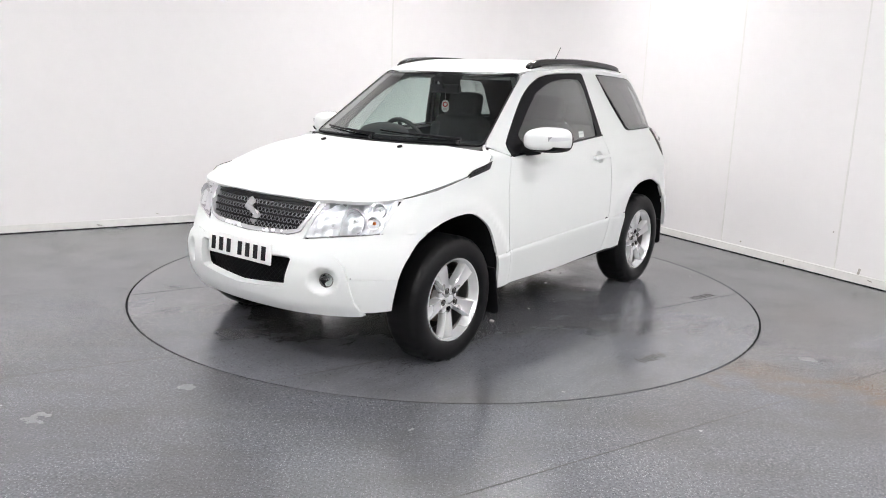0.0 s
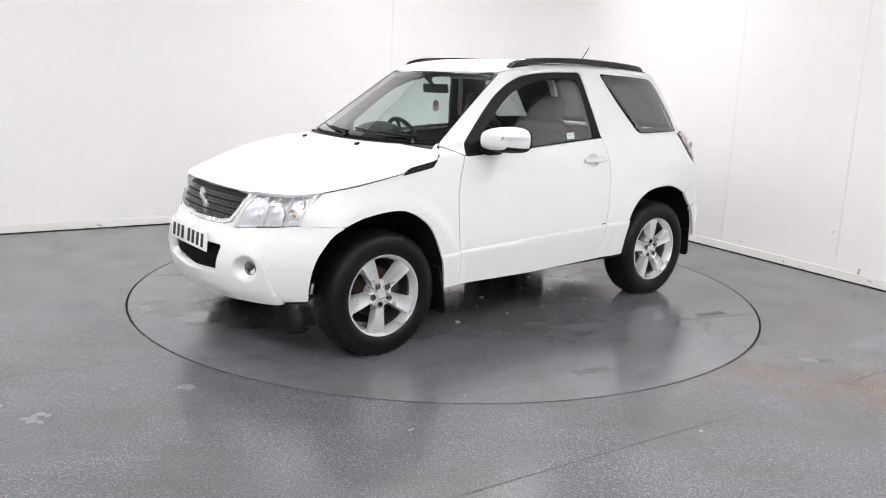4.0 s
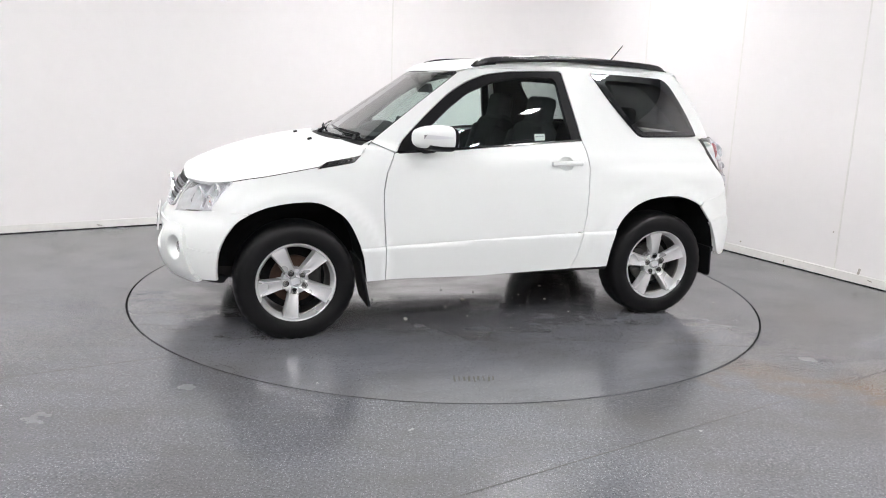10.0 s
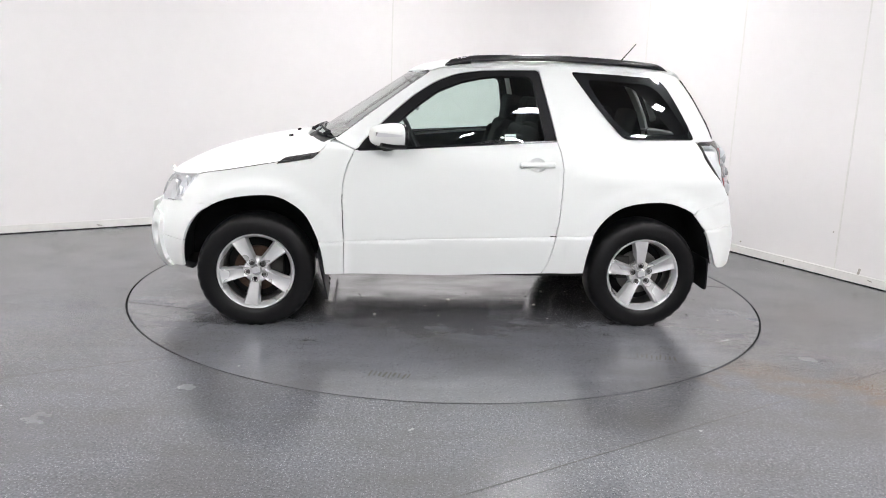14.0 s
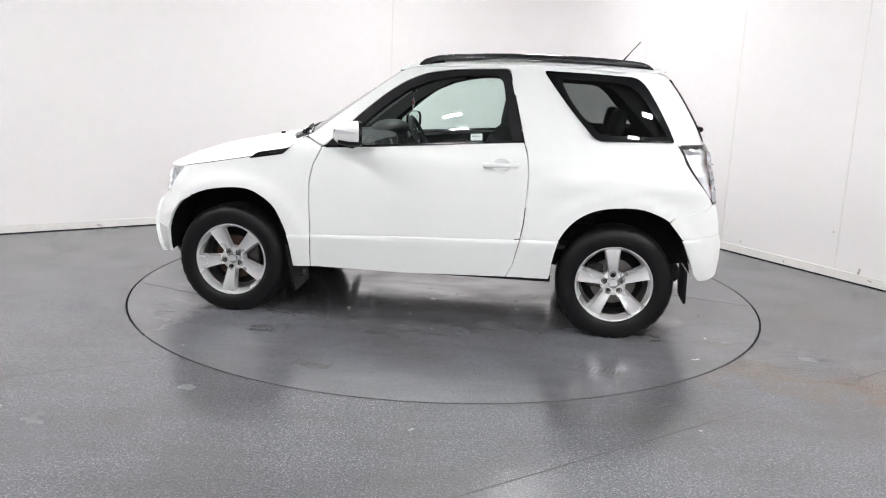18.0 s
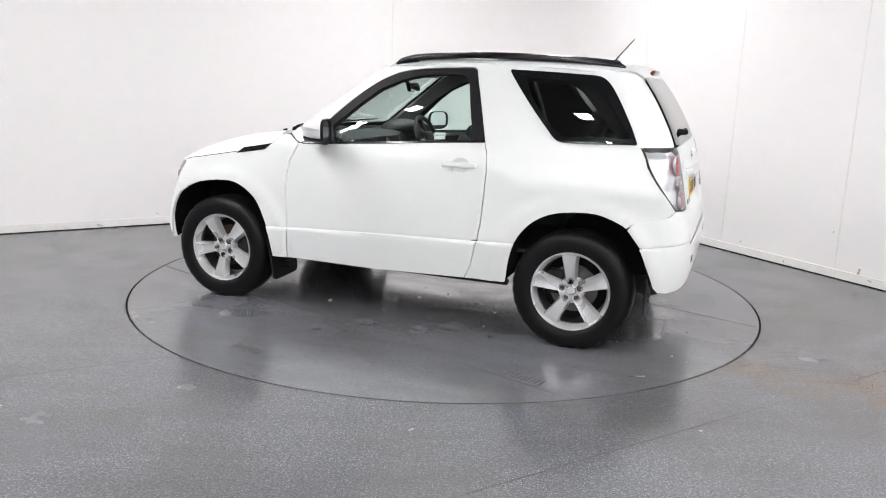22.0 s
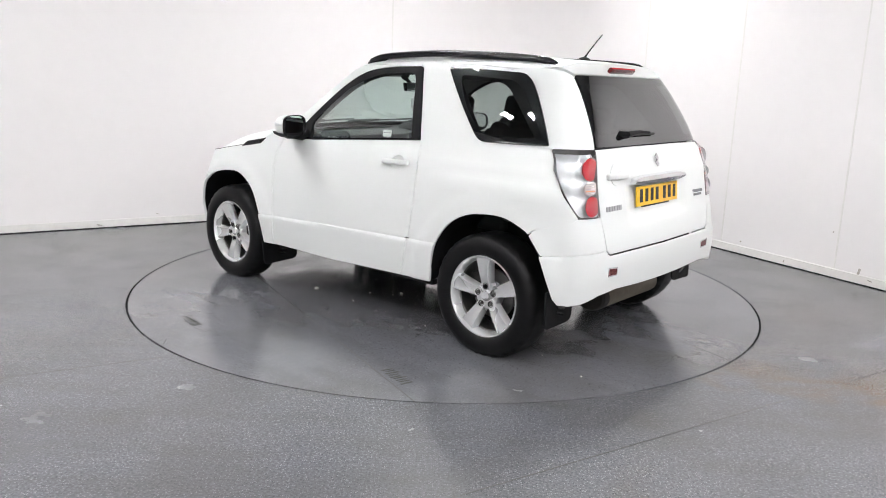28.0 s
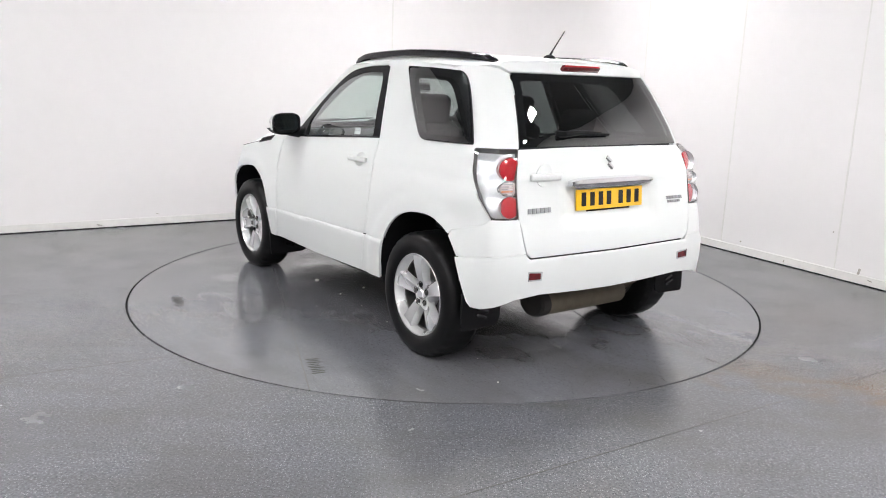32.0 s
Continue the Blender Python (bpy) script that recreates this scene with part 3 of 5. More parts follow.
BELT = [(0.628, 1.092), (0.316, 1.106), (-0.268, 1.147), (-0.630, 1.170)]
FRAME_TOP = [(0.612, 1.094), (0.568, 1.150), (0.485, 1.232), (0.392, 1.318), (0.322, 1.379), (0.255, 1.433), (0.185, 1.480), (0.120, 1.517), (0.050, 1.547), (-0.012, 1.567), (-0.15, 1.588), (-0.30, 1.597), (-0.42, 1.601)]
DOOR_GLASS = [(0.378, 1.112), (0.43, 1.207), (0.352, 1.270), (0.246, 1.364), (0.120, 1.455), (-0.025, 1.516), (-0.15, 1.545), (-0.25, 1.557), (-0.445, 1.560), (-0.477, 1.530), (-0.513, 1.341), (-0.558, 1.168)]
QUARTER_GLASS = rounded([(-0.762, 1.602, 0.03), (-1.16, 1.592, 0.05), (-1.525, 1.577, 0.07), (-1.552, 1.40, 0.1), (-1.575, 1.204, 0.012), (-1.085, 1.194, 0.05), (-0.912, 1.41, 0.12)])
ARCH_F = [(1.640, 0.36), (1.612, 0.48), (1.592, 0.57), (1.556, 0.660), (1.510, 0.728), (1.432, 0.775), (1.325, 0.803), (1.205, 0.816), (1.100, 0.810), (1.000, 0.768), (0.918, 0.702), (0.857, 0.600), (0.818, 0.490), (0.797, 0.325)]
ARCH_R = [(-0.815, 0.350), (-0.823, 0.455), (-0.855, 0.596), (-0.912, 0.690), (-0.990, 0.756), (-1.090, 0.797), (-1.225, 0.815), (-1.335, 0.809), (-1.430, 0.773), (-1.500, 0.715), (-1.543, 0.635), (-1.573, 0.535), (-1.613, 0.415)]
TAIL_LAMP = rounded([(-1.590, 1.190, 0.02), (-1.850, 1.194, 0.012), (-1.888, 0.853, 0.015), (-1.742, 0.857, 0.02), (-1.672, 0.965, 0.1), (-1.606, 1.095, 0.05)])
HEAD_LAMP = rounded([(2.062, 0.892, 0.015), (1.865, 0.910, 0.05), (1.672, 0.925, 0.02), (1.678, 0.868, 0.05), (1.718, 0.757, 0.03), (2.133, 0.708, 0.015), (2.100, 0.800, 0.1)])
CUP = [(-0.500 + 0.056 * math.cos(k * math.pi / 14), 1.028 + 0.043 * math.sin(k * math.pi / 14)) for k in range(28)]
GROOVE = [(0.852, 0.537), (0.688, 0.543), (0.084, 0.566), (-0.632, 0.588), (-0.868, 0.600)]


def arch_s(z, front):
    """Where the front wheel arch's edge lies at a height, on its front or its rear flank."""
    flank = [q for q in spline(ARCH_F, 5) if (q[0] > 1.205) == front]
    flank = sorted((b, a) for a, b in flank)
    return lerp(z, [q[0] for q in flank], [q[1] for q in flank])


def groove_z(s):
    return lerp(-s, [-q[0] for q in GROOVE], [q[1] for q in GROOVE])


def cut(line, z_of, above):
    """The part of an outline's line above or below the long groove, ending on it."""
    out = []
    for (a, b), (c, d) in zip(line, line[1:]):
        ua, uc = b - z_of(a), d - z_of(c)
        if (ua > 0) == above:
            out.append((a, b))
        if (ua > 0) != (uc > 0):
            t = ua / (ua - uc)
            p = (a + (c - a) * t, b + (d - b) * t)
            out.append((p[0], p[1] + (0.0025 if above else -0.0025)))
    c, d = line[-1]
    if (d - z_of(c) > 0) == above:
        out.append((c, d))
    return out


def proud(s, z):
    """The lower cladding bulges a little below the groove."""
    d = groove_z(s) - z
    return 0.009 * min(1.0, 0.35 + d / 0.012) * max(0.0, 1 - max(0.0, d - 0.03) / 0.2)


def nudge(line, ds=0.0, dz=0.0):
    return [(a + ds, b + dz) for a, b in line]


# ---- nose ----
def build_nose():
    # upper bumper with the sides back to the wheel arches
    up = [(2.06, 0.897), (2.096, 0.893), (2.118, 0.81), (2.165, 0.735), (2.24, 0.712), (SF, 0.700), (SF, 0.625), (2.02, 0.634), (1.89, 0.603), (1.845, 0.532)]
    up += [(1.70, 0.5275)] + [(arch_s(z, True), z) for z in (0.5275, 0.57, 0.61, 0.65, 0.69, 0.72, 0.7515)] + [(1.722, 0.7525), (2.139, 0.701), (2.106, 0.797)]
    bumper = panel("front_bumper", up, skin, PAINT, car, both=True, step=0.05, crown=lambda s, z: 0.008 * math.exp(-((z - 0.66) / 0.05) ** 2))
    low = [(1.845, 0.525), (1.70, 0.5235)] + [(arch_s(z, True), z) for z in (0.5235, 0.48, 0.42, 0.36)] + [(1.79, 0.343), (1.815, 0.40)]
    for r in SIDES:
        panel("bumper_corner", low, skin, PAINT, bumper, right=r, step=0.05)
    # raised guard round the lower intake
    opening = [(SF, 0.600), (2.185, 0.606), (2.168, 0.595), (2.196, 0.470), (2.215, 0.458), (SF, 0.432)]
    guard = [(SF, 0.628), (2.16, 0.632), (2.02, 0.640), (1.93, 0.630), (1.875, 0.590), (1.843, 0.520), (1.812, 0.40), (1.772, 0.338), (1.95, 0.330), (SF, 0.332)]
    ring = guard[:-1] + [(SF, 0.332)] + opening[::-1]

    def bulge(s, z):
        d = max(0.0, min(1.0, (s - 1.765) / 0.03))
        dent = max(0.0, 1 - ((s - 1.972) / 0.086) ** 2 - ((z - 0.507) / 0.069) ** 2) ** 1.5
        return 0.022 * d - 0.075 * dent
    panel("bumper_guard", ring, skin, PAINT, bumper, "white bumper guard round the lower intake", both=True, step=0.010, crown=bulge, depth=0.05)
    # lower intake: dark back and crossed mesh
    bm = sheet([(SF, 0.610), (2.15, 0.612), (2.18, 0.45), (SF, 0.425)], skin, both=True, depth=0, lift=-0.062, step=0.05)
    intake = part("lower_intake", bm, BLACK, bumper, "black lower air intake")
    lattice("intake_mesh", lambda s: lerp(s, (2.168, 2.2, SF), (0.610, 0.615, 0.610)), lambda s: lerp(s, (2.168, 2.2, 2.25, SF), (0.59, 0.455, 0.442, 0.418)), 2.172, 0.034, 0.0030, -0.042, BLACK, intake, 0.035)
    # fog lamps
    for r in SIDES:
        p, n = on_skin(skin, 1.962, 0.505, -0.020)
        m = n.to_track_quat("Y", "Z").to_matrix().to_4x4()
        bm = lathe(bmesh.new(), [(0.038, -0.03), (0.0385, 0.002), (0.0365, 0.004), (0.034, 0.0)], 28)
        bm.transform(Matrix.Translation(p) @ m)
        ring_ob = part("fog_lamp", mirrored(bm) if r else bm, STEEL, bumper, "round front fog lamp")
        bm = lathe(bmesh.new(), [(0.034, 0.001), (0.028, -0.016), (0.015, -0.026), (0.001, -0.028)], 24)
        bm.transform(Matrix.Translation(p) @ m)
        part("reflector", mirrored(bm) if r else bm, GLOSSBLACK, ring_ob)
        bm = lathe(bmesh.new(), [(0.0345, 0.002), (0.024, 0.007), (0.001, 0.010)], 24)
        bm.transform(Matrix.Translation(p) @ m)
        part("lens", mirrored(bm) if r else bm, LAMP_CLEAR, ring_ob)
    # grille in its silver surround
    edge = [(2.098, 0.893), (2.12, 0.81), (2.167, 0.737), (2.243, 0.714), (SF, 0.702)]
    inner = [(2.112, 0.889), (2.134, 0.815), (2.185, 0.748), (2.255, 0.735), (SF, 0.725)]
    grille = tagged(part("grille", sheet([(2.09, 0.90), (2.125, 0.80), (2.18, 0.73), (SF, 0.705), (SF, 0.905)], skin, both=True, depth=0, lift=-0.03, step=0.08), BLACK, car), "black radiator grille with crossed mesh")
    panel("surround", edge + inner[::-1], skin, BRIGHT, grille, "silver grille surround", both=True, lift=0.012, depth=0.03, step=0.06)
    panel("top_bar", [(2.10, 0.893), (2.106, 0.878), (SF, 0.872), (SF, 0.888)], skin, BLACK, grille, both=True, lift=0.0, depth=0.02)

    def grille_edge(z):
        return lerp(z, (0.735, 0.748, 0.815, 0.889), (2.255, 2.19, 2.138, 2.115))
    for z in (0.765, 0.800, 0.835, 0.868):
        bm = sheet([(grille_edge(z), z - 0.005), (SF, z - 0.005), (SF, z + 0.005), (grille_edge(z), z + 0.005)], skin, both=True, lift=-0.003, depth=0.02)
        part("slat", bm, BLACK, grille)
    for z0, z1 in ((0.731, 0.761), (0.769, 0.796), (0.804, 0.831), (0.839, 0.864)):
        lattice("grille_mesh", lambda s, z=z1: z, lambda s, z=z0: z, grille_edge((z0 + z1) / 2) + 0.004, 0.028, 0.0012, -0.006, MESH, grille, 0.018)
    # emblem: two slanted chrome bars
    p, n = on_skin(skin, SF, 0.803, 0.002)
    for dy, dz, w, h, a in ((-0.020, 0.036, 0.092, 0.036, -40), (0.0, 0.0, 0.088, 0.032, 40), (0.020, -0.036, 0.092, 0.036, -40)):
        bm = box(bmesh.new(), (0.016, w, h), Matrix.Translation(p + Vector((0, dy, dz))) @ pose(0, 0, 0, 0, 12, 0) @ pose(0, 0, 0, -a, 0, 0), 0.005)
        part("emblem_bar", bm, BRIGHT, grille, "plain slanted chrome emblem bar")
    # number plate with bars in place of its characters
    plate = part("front_plate", box(bmesh.new(), (0.010, 0.520, 0.111), pose(1.978, 0, 0.612, 0, -6, 0), 0.003), PLATE_W, car, "white front number plate with dark bars")
    for y in (0.205, 0.140, 0.075, 0.012, -0.082, -0.147, -0.212):
        part("character_bar", box(bmesh.new(), (0.002, 0.034, 0.074), pose(1.9845, y, 0.612, 0, -6, 0)), GLOSSBLACK, plate, smooth_faces=False)
    # dark skirt below the bumper
    bm = sheet([(1.62, 0.34), (1.95, 0.335), (SF, 0.338), (SF, 0.235), (1.95, 0.255), (1.70, 0.29)], skin, both=True, lift=-0.07, depth=0.02, step=0.1)
    part("lower_skirt", bm, BLACK, car, "black plastic skirt under the nose")


def lattice(name, top, low, s0, pitch, r, lift, material, parent, fall):
    """Crossed bars between two lines on the nose, both halves."""
    bm = bmesh.new()
    s = s0
    while s < SF + 0.001:
        for k in (-1, 1):
            pts = []
            for t in np.linspace(0, 1, 4):
                q = s + k * (t - 0.5) * fall * (top(min(s, SF)) - low(min(s, SF))) / max(0.02, fall)
                if q < s0 - 0.004 or q > SF + 0.05:
                    continue
                mir = q > SF
                u = 2 * SF - q if mir else q
                p, n = on_skin(skin, u, low(u) + (top(u) - low(u)) * t, lift)
                pts.append(Vector((p.x, -p.y if mir else p.y, p.z)))
            if len(pts) > 1:
                tube(bm, pts, r, 4)
                tube(bm, [Vector((p.x, -p.y, p.z)) for p in pts], r, 4)
        s += pitch
    return tagged(part(name, bm, material, parent), kind="stuff")


def build_head_lamp(r):
    lamp = part("headlamp", *side(sheet(shrink(HEAD_LAMP, 0.004), skin, depth=0.0, lift=-0.036, step=0.014, crown=lambda s, z: 0.03 * (abs((s - 1.88) / 0.22) ** 2) + 0.005 * abs(math.sin(s * 60)) + 0.004 * abs(math.sin(z * 55 + s * 20))), r), FACET, car, "clear headlamp with faceted silver reflectors")
    panel("lamp_rim", HEAD_LAMP, skin, SATIN, lamp, right=r, hole=shrink(HEAD_LAMP, 0.004), lift=-0.002, depth=0.05)
    panel("cover", shrink(HEAD_LAMP, 0.003), skin, LAMP_CLEAR, lamp, "clear lamp cover", right=r, depth=0.0, lift=0.003, step=0.05).visible_shadow = False
    for s, z, rad, deep in ((1.885, 0.812, 0.066, 0.045), (1.768, 0.868, 0.036, 0.03), (1.775, 0.803, 0.034, 0.03)):
        p, n = on_skin(skin, s, z, -0.012 if rad > 0.06 else -0.006)
        m = Matrix.Translation(p) @ Vector((1, 0.25, 0.0)).to_track_quat("Y", "Z").to_matrix().to_4x4()
        bm = lathe(bmesh.new(), [(rad + 0.003, -0.01), (rad, 0.0), (rad * 0.93, -deep * 0.35), (rad * 0.7, -deep * 0.8), (rad * 0.3, -deep), (0.004, -deep * 1.02)], 28)
        bm.transform(m)
        bowl = part("reflector", *side(bm, r), BRIGHT, lamp)
        bm = bmesh.ops.create_uvsphere
        b2 = bmesh.new()
        bm(b2, u_segments=12, v_segments=8, radius=0.009, matrix=m @ Matrix.Translation((0, -deep * 0.5, 0)))
        part("bulb", *side(b2, r), AMBER if z < 0.81 and rad < 0.04 else WHITE, bowl)
    for k, (s0, s1) in enumerate(((1.945, 1.955), (1.83, 1.837), (1.725, 1.731))):
        panel("divider", [(s0, 0.735 + 0.008 * k), (s1, 0.735 + 0.008 * k), (s1 - 0.01, 0.895), (s0 - 0.01, 0.895)], skin, SILVER, lamp, right=r, lift=-0.006, depth=0.04)


def side(bm, r):
    return (mirrored(bm) if r else bm,)


def build_wing(r):
    upper = SHUT[:1] + spline(SHUT[1:], 3) + [(0.800, 1.134), (0.760, 1.146), (0.666, 1.108)]
    rear_s = arch_s(0.5395, False)
    arch = [(arch_s(0.7555, True), 0.7555)] + [q for q in spline(ARCH_F, 4) if q[1] > 0.76 or (q[0] < 1.2 and q[1] > 0.548)] + [(rear_s, groove_z(rear_s) + 0.0025)]
    upper_door = cut(nudge(DOOR_FRONT, 0.0025), groove_z, True)
    loop = upper + upper_door + arch[::-1] + [(1.726, 0.7555), (1.686, 0.862)]
    wing = panel("front_wing", nudge(loop), skin, PAINT, car, right=r, step=0.03)
    low = cut(nudge(DOOR_FRONT, 0.0025), groove_z, False) + [(arch_s(z, False), z) for z in (0.33, 0.38, 0.43, 0.48)] + [(rear_s, groove_z(rear_s) - 0.0025)]
    panel("wing_lower", low, skin, PAINT, wing, right=r, step=0.03, crown=proud)
    vent = rounded([(1.155, 1.000, 0.004), (1.118, 1.040, 0.02), (0.902, 1.072, 0.01), (0.868, 1.080, 0.01), (0.915, 1.036, 0.01)])
    low_edge = spline(SHUT[:3], 4)
    panel("bonnet_seal", nudge(low_edge, 0, 0.0035) + nudge(low_edge, 0, -0.0005)[::-1], skin, BLACK, wing, "dark seal along the bonnet's edge", right=r, lift=0.0015, depth=0.004, step=0.06)
    v = panel("wing_vent", vent, skin, GLOSSBLACK, wing, "black slatted vent at the bonnet's edge", right=r, lift=0.004, depth=0.01, step=0.04)
    for k in range(5):
        s = 1.10 - 0.036 * k
        z = lerp(s, (0.90, 1.12), (1.058, 1.022))
        panel("slat", [(s, z - 0.006), (s - 0.022, z - 0.003), (s - 0.028, z + 0.010), (s - 0.006, z + 0.007)], skin, BLACK, v, right=r, lift=0.009, depth=0.006)


def pane_map(s, z):
    """Window glass: one even curve in height between belt and roof."""
    za, zb, zc = 1.20, 1.38, 1.55
    a, b, c = skin(s, za), skin(s, zb), skin(s, zc)
    ka, kb, kc = (z - zb) * (z - zc) / ((za - zb) * (za - zc)), (z - za) * (z - zc) / ((zb - za) * (zb - zc)), (z - za) * (z - zb) / ((zc - za) * (zc - zb))
    p = a * ka + b * kb + c * kc
    bow = 0.011 * (1 - ((z - 1.38) / 0.21) ** 2) + (0.006 * (1 - ((s + 1.2) / 0.42) ** 2) if s < -0.7 else 0.004 * (1 - ((s + 0.05) / 0.5) ** 2))
    return p + Vector((0, bow, 0.3 * bow))


def build_door(r):
    top = cut(DOOR_FRONT, groove_z, True)
    rear = cut(DOOR_REAR, groove_z, True)
    mids = [(s, groove_z(s) + 0.0025) for s in (0.4, 0.084, -0.3)]
    door = panel("door", nudge(top, -0.0025) + mids + nudge(rear[::-1], 0.0025) + nudge(BELT[::-1][1:-1], 0, -0.004), skin, PAINT, car, "white front door" if not r else "", right=r, step=0.06, hole=CUP)
    lo_f, lo_r = cut(DOOR_FRONT, groove_z, False), cut(DOOR_REAR, groove_z, False)
    panel("door_lower", nudge(lo_f, -0.0025) + [(0.074, 0.327)] + nudge(lo_r[::-1], 0.0025) + [(s, groove_z(s) - 0.0025) for s in (-0.3, 0.084, 0.4)], skin, PAINT, door, right=r, step=0.03, crown=proud)
    frame = spline(FRAME_TOP, 3) + [(-0.493, 1.603), (-0.516, 1.591), (-0.629, 1.172)] + BELT[::-1][1:]
    panel("window_frame", shrink(frame, 0.002), skin, BLACK, door, "black window frame", right=r, hole=shrink(rounded([(*q, 0.03) for q in DOOR_GLASS]), -0.001), lift=0.002, depth=0.03, step=0.08)
    panel("window_pane", rounded([(*q, 0.03) for q in DOOR_GLASS]), pane_map, GLASS, door, "green-tinted door glass", right=r, lift=-0.008, depth=0.0, step=0.1).visible_shadow = False
    panel("belt_seal", [(0.60, 1.088), (0.316, 1.103), (-0.268, 1.144), (-0.630, 1.168), (-0.630, 1.178), (-0.268, 1.154), (0.316, 1.113), (0.61, 1.098)], skin, GLOSSBLACK, door, right=r, lift=0.006, depth=0.012)
    # handle: a bar over a scooped cup
    handle = panel("door_handle", shrink(CUP, -0.001), skin, PAINT, door, "white pull handle over a scooped cup", right=r, depth=0.0, step=0.012,
                   crown=lambda s, z: -0.026 * max(0.0, 1 - ((s + 0.500) / 0.056) ** 2 - ((z - 1.028) / 0.043) ** 2) ** 0.6)
    bm = bmesh.new()
    p0, n = on_skin(skin, -0.50, 1.026, 0.022)
    box(bm, (0.222, 0.022, 0.030), Matrix.Translation(p0) @ pose(0, 0, 0, 8, 1.5, 0), 0.011, 3)
    part("bar", *side(bm, r), PAINT, handle)
    # door mirror
    build_mirror(door, r)
    # inner door card
    card = [(0.64, 1.08), (0.66, 0.9), (0.64, 0.38), (-0.52, 0.39), (-0.61, 0.9), (-0.60, 1.165), (-0.268, 1.142), (0.316, 1.10)]
    panel("door_card", card, skin, TRIM, door, "dark inner door card", right=r, lift=-0.05, depth=0.0, step=0.2)
    if not r:
        panel("sticker", rounded([(-0.300, 1.168, 0.004), (-0.372, 1.172, 0.004), (-0.370, 1.212, 0.004), (-0.298, 1.208, 0.004)]), pane_map, WHITE, door, "small white paper sticker inside the glass", lift=-0.012, depth=0.001)
        panel("sticker_line", [(-0.306, 1.190), (-0.366, 1.194), (-0.366, 1.199), (-0.306, 1.195)], pane_map, GREY, door, lift=-0.0105, depth=0.001)


def build_mirror(door, r):
    def blob(n=3.2):
        bm = bmesh.new()
        nu, nv = 28, 14
        rows = []
        for i in range(nv + 1):
            b = math.pi / 2 * i / nv                     # from the rear rim to the nose
            row = []
            for k in range(nu):
                a = 2 * math.pi * k / nu
                ca, sa = math.cos(a), math.sin(a)
                y = abs(ca) ** (2 / n) * math.copysign(1, ca)
                z = abs(sa) ** (2 / n) * math.copysign(1, sa)
                q = math.cos(b) ** 0.55
                x = math.sin(b) ** 0.9
                row.append(bm.verts.new((0.352 + 0.165 * x - 0.045 * (y * q - 0.3) * 0.8, 0.952 + 0.118 * y * q - 0.02 * x, 1.193 + 0.073 * z * q - 0.006 * x)))
            rows.append(row)
        for a, b in zip(rows, rows[1:]):
            for k in range(nu):
                bm.faces.new((a[k], a[(k + 1) % nu], b[(k + 1) % nu], b[k]))
        return bm
    bm = blob()
    house = part("door_mirror", *side(fix(bm), r), PAINT, door, "white door mirror with black base and lamp strip")
    # black rim, glass, base and foot
    b2 = bmesh.new()
    rimpts = []
    for k in range(28):
        a = 2 * math.pi * k / 28
        y = abs(math.cos(a)) ** (2 / 3.2) * math.copysign(1, math.cos(a))
        z = abs(math.sin(a)) ** (2 / 3.2) * math.copysign(1, math.sin(a))
        rimpts.append((y, z))

    def at(y, z, q, dx):
        return Vector((0.352 + dx - 0.045 * (y * q - 0.3) * 0.8, 0.952 + 0.118 * y * q, 1.193 + 0.073 * z * q))
    loops = [[b2.verts.new(at(y, z, q, dx)) for y, z in rimpts] for q, dx in ((1.002, 0.006), (1.006, 0.0), (0.985, -0.014), (0.91, -0.012), (0.89, -0.002))]
    for a, b in zip(loops, loops[1:]):
        for k in range(28):
            b2.faces.new((a[k], a[(k + 1) % 28], b[(k + 1) % 28], b[k]))
    part("rim", *side(fix(b2), r), GLOSSBLACK, house)
    b2 = bmesh.new()
    b2.faces.new([b2.verts.new(at(y, z, 0.89, -0.004)) for y, z in rimpts])
    part("mirror_glass", *side(fix(b2), r), MIRROR, house)
    b2 = bmesh.new()
    loops = [[b2.verts.new(at(y, min(z, -0.55), q, dx) + Vector((0, 0, dz))) for y, z in rimpts] for q, dx, dz in ((1.01, -0.005, -0.004), (1.02, 0.07, -0.003), (0.90, 0.13, -0.001))]
    for a, b in zip(loops, loops[1:]):
        for k in range(28):
            b2.faces.new((a[k], a[(k + 1) % 28], b[(k + 1) % 28], b[k]))
    b2.faces.new(loops[0])
    b2.faces.new(loops[-1])
    part("under_tray", *side(fix(b2), r), BLACK, house)
    b2 = tube(bmesh.new(), [(0.45, 0.79, 1.125), (0.43, 0.84, 1.125), (0.41, 0.90, 1.13)], [0.045, 0.035, 0.03], 10)
    part("foot", *side(fix(b2), r), BLACK, house)
    b2 = bmesh.new()                                       # lamp strip, bent round the outer corner
    curve = []
    for b in np.linspace(0.10, 1.22, 9):
        q, x = math.cos(b) ** 0.55, math.sin(b) ** 0.9
        curve.append(Vector((0.352 + 0.165 * x - 0.036 * (q - 0.3), 0.952 + 0.118 * q - 0.02 * x, 1.202)))
    rows = []
    for i, p in enumerate(curve):
        d = (curve[min(i + 1, 8)] - curve[max(i - 1, 0)]).normalized()
        o = Vector((-d.y, d.x, 0)) if d.y < 0 and -d.y + d.x > 0 else Vector((abs(d.y), abs(d.x), 0))
        h = 0.012 * min(1.0, 0.45 + 0.12 * i)
        rows.append([b2.verts.new(p + o * e + Vector((0, 0, dz))) for e, dz in ((0.004, -h), (0.004, h), (-0.02, h), (-0.02, -h))])
    for a, b in zip(rows, rows[1:]):
        for k in range(4):
            b2.faces.new((a[k], a[(k + 1) % 4], b[(k + 1) % 4], b[k]))
    b2.faces.new(rows[0])
    b2.faces.new(rows[-1])
